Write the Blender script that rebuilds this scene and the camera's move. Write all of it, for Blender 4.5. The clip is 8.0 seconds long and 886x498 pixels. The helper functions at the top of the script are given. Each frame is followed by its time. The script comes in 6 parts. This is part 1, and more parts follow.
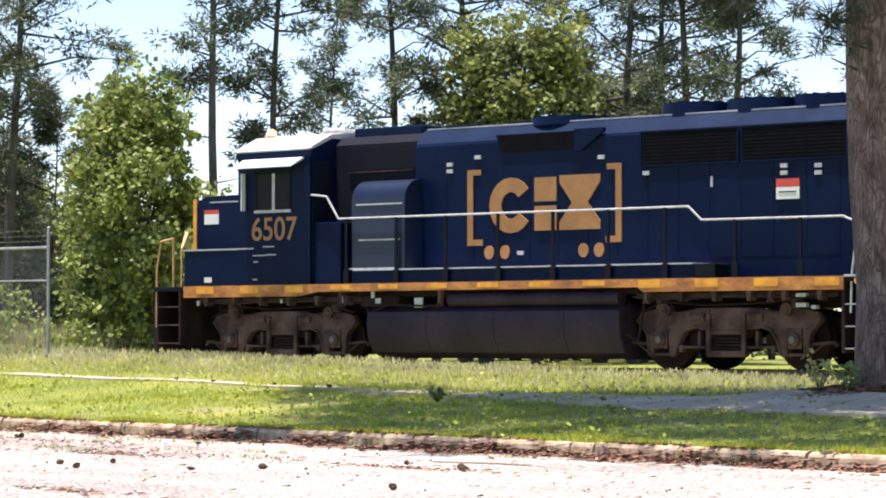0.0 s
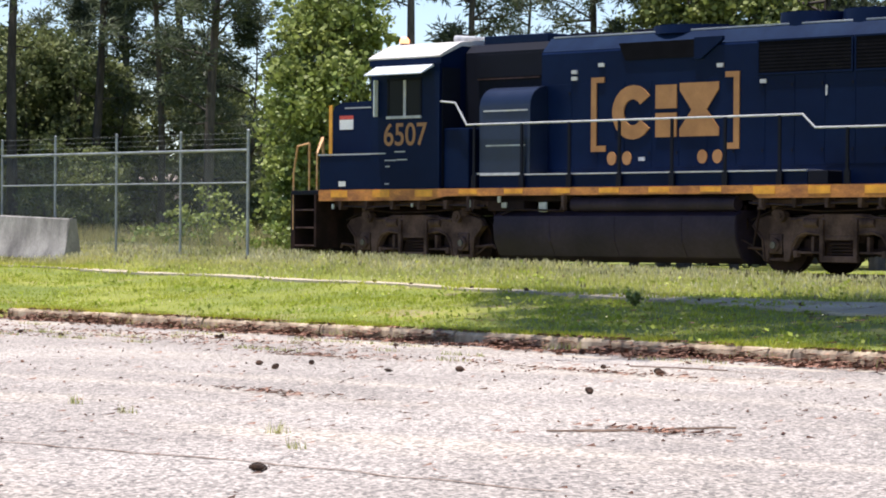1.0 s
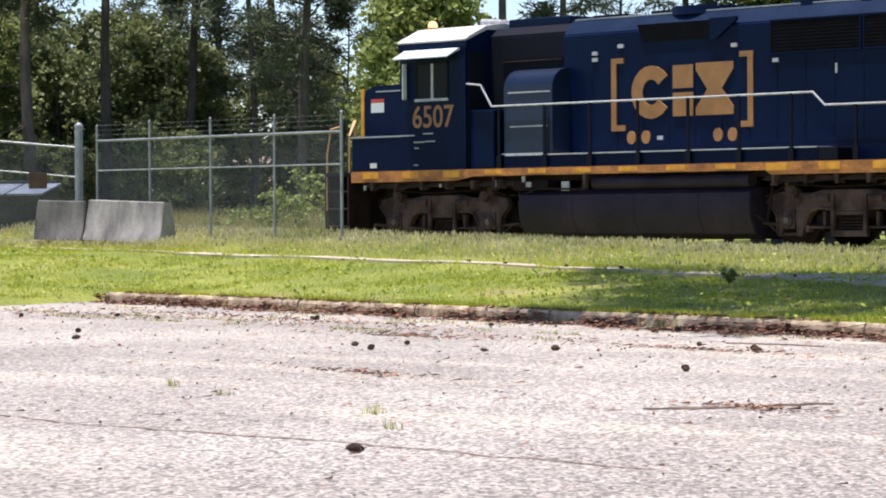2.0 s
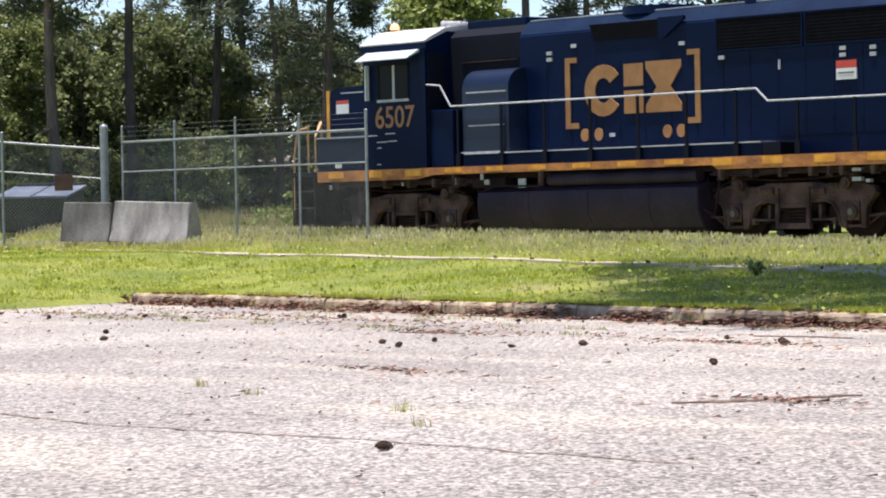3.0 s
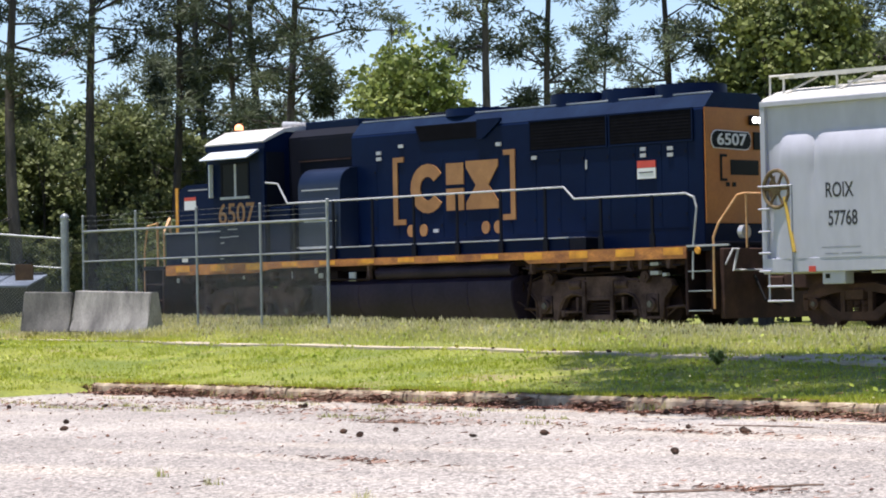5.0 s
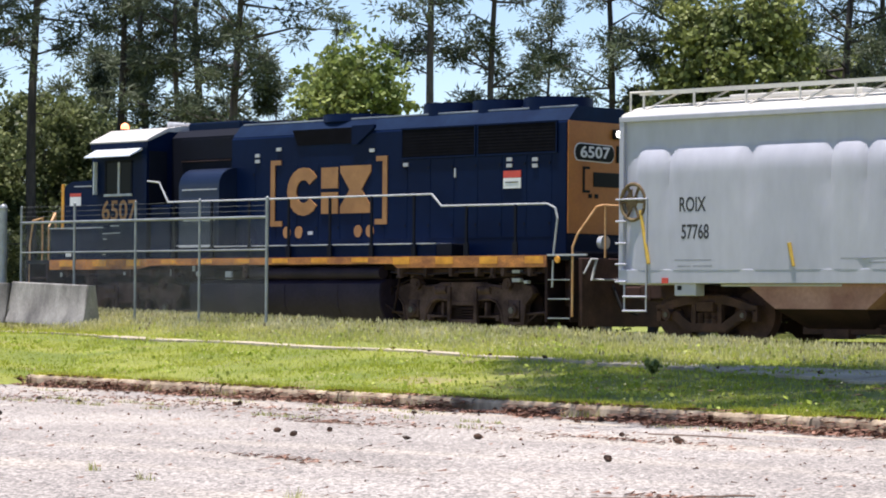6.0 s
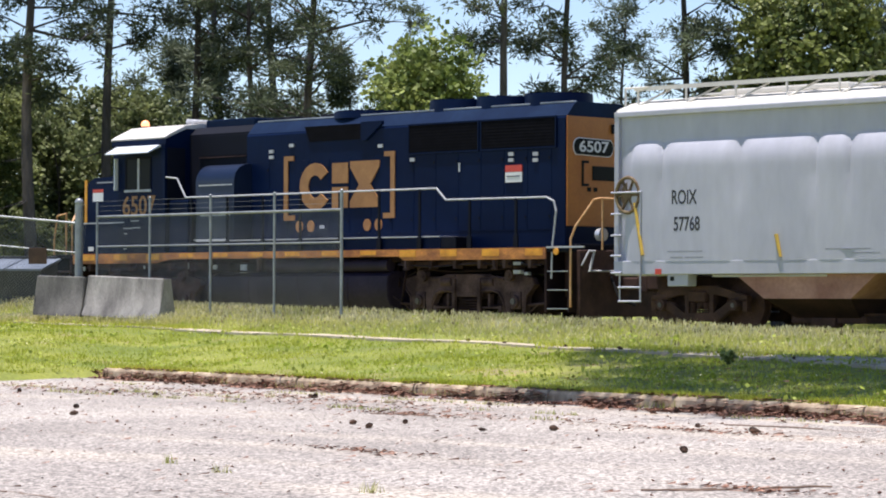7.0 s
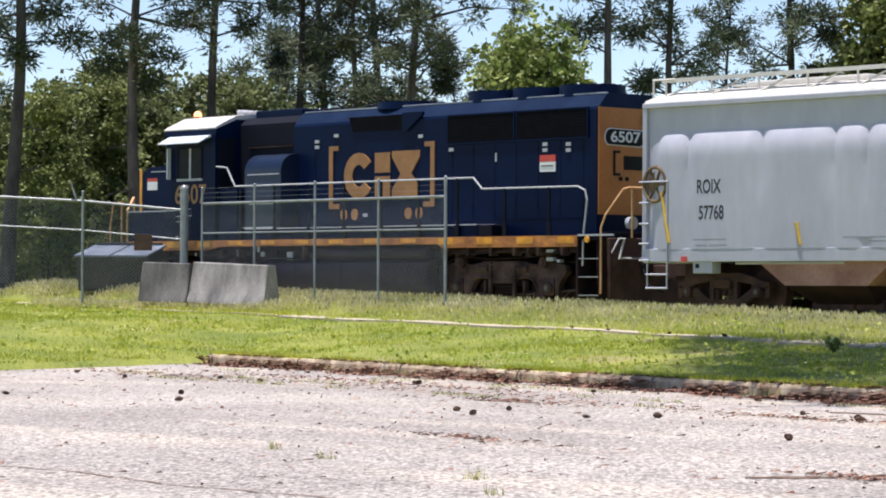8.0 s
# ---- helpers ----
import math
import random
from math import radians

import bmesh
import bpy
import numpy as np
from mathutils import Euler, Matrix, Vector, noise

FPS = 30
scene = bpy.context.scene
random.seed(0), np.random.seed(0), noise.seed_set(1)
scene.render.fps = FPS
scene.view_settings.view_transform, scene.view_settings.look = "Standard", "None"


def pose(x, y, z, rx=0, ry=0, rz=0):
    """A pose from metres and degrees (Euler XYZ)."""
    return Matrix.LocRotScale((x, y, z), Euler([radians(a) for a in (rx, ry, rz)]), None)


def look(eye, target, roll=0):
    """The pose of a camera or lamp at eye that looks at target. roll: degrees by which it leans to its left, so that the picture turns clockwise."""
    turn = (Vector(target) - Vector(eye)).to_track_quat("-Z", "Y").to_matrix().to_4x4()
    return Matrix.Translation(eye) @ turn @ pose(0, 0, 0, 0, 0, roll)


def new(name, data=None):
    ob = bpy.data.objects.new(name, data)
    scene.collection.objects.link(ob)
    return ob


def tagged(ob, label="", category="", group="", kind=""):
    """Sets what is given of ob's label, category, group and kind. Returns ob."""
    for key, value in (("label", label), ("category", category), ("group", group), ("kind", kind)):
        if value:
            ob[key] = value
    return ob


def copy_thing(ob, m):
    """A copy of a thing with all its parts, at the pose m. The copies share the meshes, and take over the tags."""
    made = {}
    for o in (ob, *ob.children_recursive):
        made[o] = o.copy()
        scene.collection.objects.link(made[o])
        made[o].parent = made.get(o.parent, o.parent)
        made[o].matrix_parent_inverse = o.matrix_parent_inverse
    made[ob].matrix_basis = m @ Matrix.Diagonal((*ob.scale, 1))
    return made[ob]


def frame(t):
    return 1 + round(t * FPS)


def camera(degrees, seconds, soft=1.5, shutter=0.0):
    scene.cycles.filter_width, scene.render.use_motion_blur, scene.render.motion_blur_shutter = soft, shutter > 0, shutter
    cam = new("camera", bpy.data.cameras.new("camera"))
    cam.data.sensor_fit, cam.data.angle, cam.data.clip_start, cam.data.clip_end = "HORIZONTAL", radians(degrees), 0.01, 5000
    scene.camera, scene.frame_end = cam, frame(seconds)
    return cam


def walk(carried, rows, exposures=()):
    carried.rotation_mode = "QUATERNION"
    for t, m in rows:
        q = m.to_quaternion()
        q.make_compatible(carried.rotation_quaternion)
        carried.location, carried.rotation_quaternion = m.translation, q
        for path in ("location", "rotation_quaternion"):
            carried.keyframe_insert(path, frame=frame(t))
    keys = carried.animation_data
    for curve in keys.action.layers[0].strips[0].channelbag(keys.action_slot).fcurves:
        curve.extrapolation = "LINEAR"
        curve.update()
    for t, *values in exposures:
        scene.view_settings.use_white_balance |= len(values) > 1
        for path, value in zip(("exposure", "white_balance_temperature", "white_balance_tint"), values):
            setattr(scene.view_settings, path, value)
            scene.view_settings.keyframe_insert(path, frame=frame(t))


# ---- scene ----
cam = camera(17.50, 8.0, soft=1.9)
EYE = Vector((0.0, 0.0, 0.542))


def aim(yaw, pitch, roll):
    """Pose of the hand-held camera: degrees to the left of +Y, up, and lean."""
    y, p = radians(yaw), radians(pitch)
    way = Vector((-math.sin(y) * math.cos(p), math.cos(y) * math.cos(p), math.sin(p)))
    return look(EYE, EYE + way, roll)


PATH = [(0.0, 40.724, 1.771, 0.010), (0.1, 41.42, 1.27, 0.17), (0.2, 42.10, 0.41, 0.36), (0.3, 42.427, 0.297, 0.532),
        (0.5, 43.250, -0.026, 0.943), (1.0, 44.650, -0.158, 0.387), (1.5, 45.872, -0.216, 0.022), (1.7, 46.190, -0.376, -0.024),
        (2.8, 47.161, -0.823, -1.018), (3.0, 47.049, -0.624, -1.085), (3.3, 47.30, 0.02, -0.85), (3.5, 47.069, 0.592, -0.675),
        (4.0, 47.344, 0.455, -0.887), (4.2, 47.216, 0.894, -0.863), (5.3, 46.066, 1.127, -1.158), (5.5, 46.016, 1.172, -1.129),
        (6.0, 45.029, 1.178, 0.482), (6.5, 45.666, 1.074, 0.392), (7.0, 46.512, 1.006, 0.201), (7.5, 47.584, 0.545, -0.130),
        (8.0, 48.579, 0.735, 0.275)]
walk(cam, [(t, aim(a, b, c)) for t, a, b, c in PATH],
     [(0.0, 1.10, 6650, 18), (0.5, 0.79, 6450, 17), (1.0, 0.66, 6400, 16), (6.5, 0.61, 6350, 16), (8.0, 0.56, 6350, 16)])

# ---- world and sun ----
SUN = Vector((-0.06, -0.10, 0.99)).normalized()
world = bpy.data.worlds.new("sky")
scene.world = world
world.use_nodes = True
wn = world.node_tree.nodes
sky = wn.new("ShaderNodeTexSky")
sky.sky_type, sky.sun_disc = "NISHITA", False
sky.sun_elevation = math.asin(SUN.z)
sky.sun_rotation = math.atan2(SUN.x, SUN.y)
sky.air_density, sky.dust_density, sky.ozone_density, sky.altitude = 1.0, 0.2, 1.0, 1800
world.node_tree.links.new(sky.outputs[0], wn["Background"].inputs[0])
wn["Background"].inputs[1].default_value = 0.11
sun_data = bpy.data.lights.new("sun", "SUN")
sun_data.energy, sun_data.angle, sun_data.color = 5.0, radians(0.53), (1.0, 0.95, 0.87)
sun = new("sun", sun_data)
sun.matrix_world = look(SUN * 50, (0, 0, 0))


# ---- materials ----
def material(name, low, high=None, rough=0.6, metal=0.0, scale=4.0, fine=40.0, bump=0.0, spec=0.5, shade=0.12, per_object=0.0, per_island=0.0, stretch=(1, 1, 1)):
    """A two-scale procedural surface: broad blotches between two colours, fine grain and relief."""
    high = high or tuple(min(1, c * 1.25) for c in low)
    m = bpy.data.materials.new(name)
    m.use_nodes = True
    n, k = m.node_tree.nodes, m.node_tree.links.new
    p = n["Principled BSDF"]
    co = n.new("ShaderNodeTexCoord")
    mp = n.new("ShaderNodeMapping")
    mp.inputs["Scale"].default_value = stretch
    k(co.outputs["Object"], mp.inputs[0])
    big, small = n.new("ShaderNodeTexNoise"), n.new("ShaderNodeTexNoise")
    big.inputs["Scale"].default_value, small.inputs["Scale"].default_value = scale, fine
    big.inputs["Detail"].default_value, small.inputs["Detail"].default_value = 6, 4
    k(mp.outputs[0], big.inputs[0])
    k(mp.outputs[0], small.inputs[0])
    ramp = n.new("ShaderNodeValToRGB")
    ramp.color_ramp.elements[0].position, ramp.color_ramp.elements[1].position = 0.35, 0.68
    ramp.color_ramp.elements[0].color, ramp.color_ramp.elements[1].color = (*low, 1), (*high, 1)
    k(big.outputs[0], ramp.inputs[0])
    hsv = n.new("ShaderNodeHueSaturation")
    k(ramp.outputs[0], hsv.inputs["Color"])
    val = n.new("ShaderNodeMapRange")
    val.inputs["To Min"].default_value, val.inputs["To Max"].default_value = 1 - shade * 2, 1 + shade * 2
    k(small.outputs[0], val.inputs[0])
    last = val.outputs[0]
    for amount, kind in ((per_object, "ShaderNodeObjectInfo"), (per_island, "ShaderNodeNewGeometry")):
        if amount:
            info = n.new(kind)
            r2 = n.new("ShaderNodeMapRange")
            r2.inputs["To Min"].default_value, r2.inputs["To Max"].default_value = 1 - amount, 1 + amount
            k(info.outputs["Random" if kind.endswith("Info") else "Random Per Island"], r2.inputs[0])
            mul = n.new("ShaderNodeMath")
            mul.operation = "MULTIPLY"
            k(last, mul.inputs[0])
            k(r2.outputs[0], mul.inputs[1])
            last = mul.outputs[0]
    k(last, hsv.inputs["Value"])
    k(hsv.outputs[0], p.inputs["Base Color"])
    p.inputs["Metallic"].default_value = metal
    p.inputs["Specular IOR Level"].default_value = spec
    rr = n.new("ShaderNodeMapRange")
    rr.inputs["To Min"].default_value, rr.inputs["To Max"].default_value = max(0.03, rough - 0.12), min(1, rough + 0.12)
    k(big.outputs[0], rr.inputs[0])
    k(rr.outputs[0], p.inputs["Roughness"])
    if bump:
        b = n.new("ShaderNodeBump")
        b.inputs["Strength"].default_value, b.inputs["Distance"].default_value = 0.6, bump
        k(small.outputs[0], b.inputs["Height"])
        k(b.outputs[0], p.inputs["Normal"])
    return m


def leaf_material(name, low, high, through_light=0.35, island=0.35):
    """Leaves: two greens, varied leaf by leaf, with light passing through them."""
    m = material(name, low, high, rough=0.55, scale=0.6, fine=9, per_island=island, spec=0.3, shade=0.1)
    n, k = m.node_tree.nodes, m.node_tree.links.new
    p, out = n["Principled BSDF"], n["Material Output"]
    tr = n.new("ShaderNodeBsdfTranslucent")
    k(p.inputs["Base Color"].links[0].from_socket, tr.inputs[0])
    mix = n.new("ShaderNodeMixShader")
    mix.inputs[0].default_value = through_light
    k(p.outputs[0], mix.inputs[1])
    k(tr.outputs[0], mix.inputs[2])
    k(mix.outputs[0], out.inputs[0])
    return m


def glowing(name, colour, strength):
    m = material(name, colour, rough=0.3)
    p = m.node_tree.nodes["Principled BSDF"]
    p.inputs["Emission Color"].default_value = (*colour, 1)
    p.inputs["Emission Strength"].default_value = strength
    return m


def road_material():
    """Bleached asphalt: pale stone chips in a grey-pink binder, sandy tracks and stains."""
    m = material("asphalt_bleached", (0.33, 0.272, 0.222), (0.47, 0.398, 0.33), rough=0.9, scale=0.35, fine=75, bump=0.006, shade=0.6, stretch=(1, 1, 1))
    n, k = m.node_tree.nodes, m.node_tree.links.new
    hsv = [x for x in n if x.bl_idname == "ShaderNodeHueSaturation"][0]
    co = [x for x in n if x.bl_idname == "ShaderNodeTexCoord"][0]
    turn, drawn = n.new("ShaderNodeMapping"), n.new("ShaderNodeMapping")
    turn.inputs["Rotation"].default_value = (0, 0, radians(-45))
    drawn.inputs["Scale"].default_value = (1, 0.6, 1)
    k(co.outputs["Object"], turn.inputs[0])
    k(turn.outputs[0], drawn.inputs[0])
    for x in list(n):
        if x.bl_idname == "ShaderNodeTexNoise" and x.inputs["Scale"].default_value > 10:
            k(drawn.outputs[0], x.inputs[0])
    chips = n.new("ShaderNodeTexVoronoi")
    chips.inputs["Scale"].default_value = 42
    k(drawn.outputs[0], chips.inputs[0])
    mp = n.new("ShaderNodeMapping")
    mp.inputs["Rotation"].default_value = (0, 0, radians(10.9))
    mp.inputs["Scale"].default_value = (0.10, 0.45, 1)
    k(co.outputs["Object"], mp.inputs[0])
    sand = n.new("ShaderNodeTexNoise")
    sand.inputs["Scale"].default_value, sand.inputs["Detail"].default_value = 1.6, 8
    k(mp.outputs[0], sand.inputs[0])
    sr = n.new("ShaderNodeValToRGB")
    sr.color_ramp.elements[0].position, sr.color_ramp.elements[1].position = 0.5, 0.66
    sr.color_ramp.elements[0].color, sr.color_ramp.elements[1].color = (0, 0, 0, 1), (1, 1, 1, 1)
    k(sand.outputs[0], sr.inputs[0])
    mix = n.new("ShaderNodeMix")
    mix.data_type = "RGBA"
    k(sr.outputs[0], mix.inputs["Factor"])
    k(hsv.outputs[0], mix.inputs["A"])
    mix.inputs["B"].default_value = (0.50, 0.405, 0.30, 1)
    mul = n.new("ShaderNodeMix")
    mul.data_type, mul.blend_type = "RGBA", "MULTIPLY"
    mul.inputs["Factor"].default_value = 0.9
    k(mix.outputs["Result"], mul.inputs["A"])
    grey = n.new("ShaderNodeRGBToBW")
    k(chips.outputs["Color"], grey.inputs[0])
    k(grey.outputs[0], mul.inputs["B"])
    desat = n.new("ShaderNodeHueSaturation")
    desat.inputs["Saturation"].default_value = 0.62
    desat.inputs["Value"].default_value = 1.40
    k(mul.outputs["Result"], desat.inputs["Color"])
    k(desat.outputs[0], n["Principled BSDF"].inputs["Base Color"])
    return m


def bark_material():
    """Thick pine bark: reddish grey plates with dark furrows between them."""
    m = material("pine_bark", (0.135, 0.088, 0.070), (0.30, 0.225, 0.19), rough=0.95, scale=7, fine=45, shade=0.25, stretch=(1, 1, 0.4))
    n, k = m.node_tree.nodes, m.node_tree.links.new
    hsv = [x for x in n if x.bl_idname == "ShaderNodeHueSaturation"][0]
    co = [x for x in n if x.bl_idname == "ShaderNodeTexCoord"][0]
    mp = n.new("ShaderNodeMapping")
    mp.inputs["Scale"].default_value = (1, 1, 0.20)
    k(co.outputs["Object"], mp.inputs[0])
    warp = n.new("ShaderNodeTexNoise")
    warp.inputs["Scale"].default_value = 6
    k(mp.outputs[0], warp.inputs[0])
    add = n.new("ShaderNodeMix")
    add.data_type = "VECTOR"
    add.inputs["Factor"].default_value = 0.3
    k(mp.outputs[0], add.inputs["A"])
    k(warp.outputs["Color"], add.inputs["B"])
    plates = n.new("ShaderNodeTexVoronoi")
    plates.feature = "DISTANCE_TO_EDGE"
    plates.inputs["Scale"].default_value = 24
    k(add.outputs["Result"], plates.inputs[0])
    gap = n.new("ShaderNodeValToRGB")
    gap.color_ramp.elements[0].position, gap.color_ramp.elements[1].position = 0.02, 0.16
    gap.color_ramp.elements[0].color, gap.color_ramp.elements[1].color = (0.62, 0.58, 0.57, 1), (1, 1, 1, 1)
    k(plates.outputs[0], gap.inputs[0])
    mul = n.new("ShaderNodeMix")
    mul.data_type, mul.blend_type = "RGBA", "MULTIPLY"
    mul.inputs["Factor"].default_value = 1.0
    k(hsv.outputs[0], mul.inputs["A"])
    k(gap.outputs[0], mul.inputs["B"])
    k(mul.outputs["Result"], n["Principled BSDF"].inputs["Base Color"])
    bump = n.new("ShaderNodeBump")
    bump.inputs["Strength"].default_value, bump.inputs["Distance"].default_value = 1.0, 0.05
    k(gap.outputs[0], bump.inputs["Height"])
    k(bump.outputs[0], n["Principled BSDF"].inputs["Normal"])
    return m


def soil_material():
    """Lawn soil: green thatch with straw and bare sandy patches."""
    m = material("lawn_thatch", (0.13, 0.165, 0.020), (0.25, 0.26, 0.045), rough=0.95, scale=0.5, fine=18, bump=0.03, shade=0.3)
    n, k = m.node_tree.nodes, m.node_tree.links.new
    hsv = [x for x in n if x.bl_idname == "ShaderNodeHueSaturation"][0]
    co = [x for x in n if x.bl_idname == "ShaderNodeTexCoord"][0]
    no = n.new("ShaderNodeTexNoise")
    no.inputs["Scale"].default_value, no.inputs["Detail"].default_value = 0.9, 8
    k(co.outputs["Object"], no.inputs[0])
    r = n.new("ShaderNodeValToRGB")
    r.color_ramp.elements[0].position, r.color_ramp.elements[1].position = 0.60, 0.78
    k(no.outputs[0], r.inputs[0])
    mix = n.new("ShaderNodeMix")
    mix.data_type = "RGBA"
    k(r.outputs[0], mix.inputs["Factor"])
    k(hsv.outputs[0], mix.inputs["A"])
    mix.inputs["B"].default_value = (0.26, 0.20, 0.12, 1)
    k(mix.outputs["Result"], n["Principled BSDF"].inputs["Base Color"])
    return m


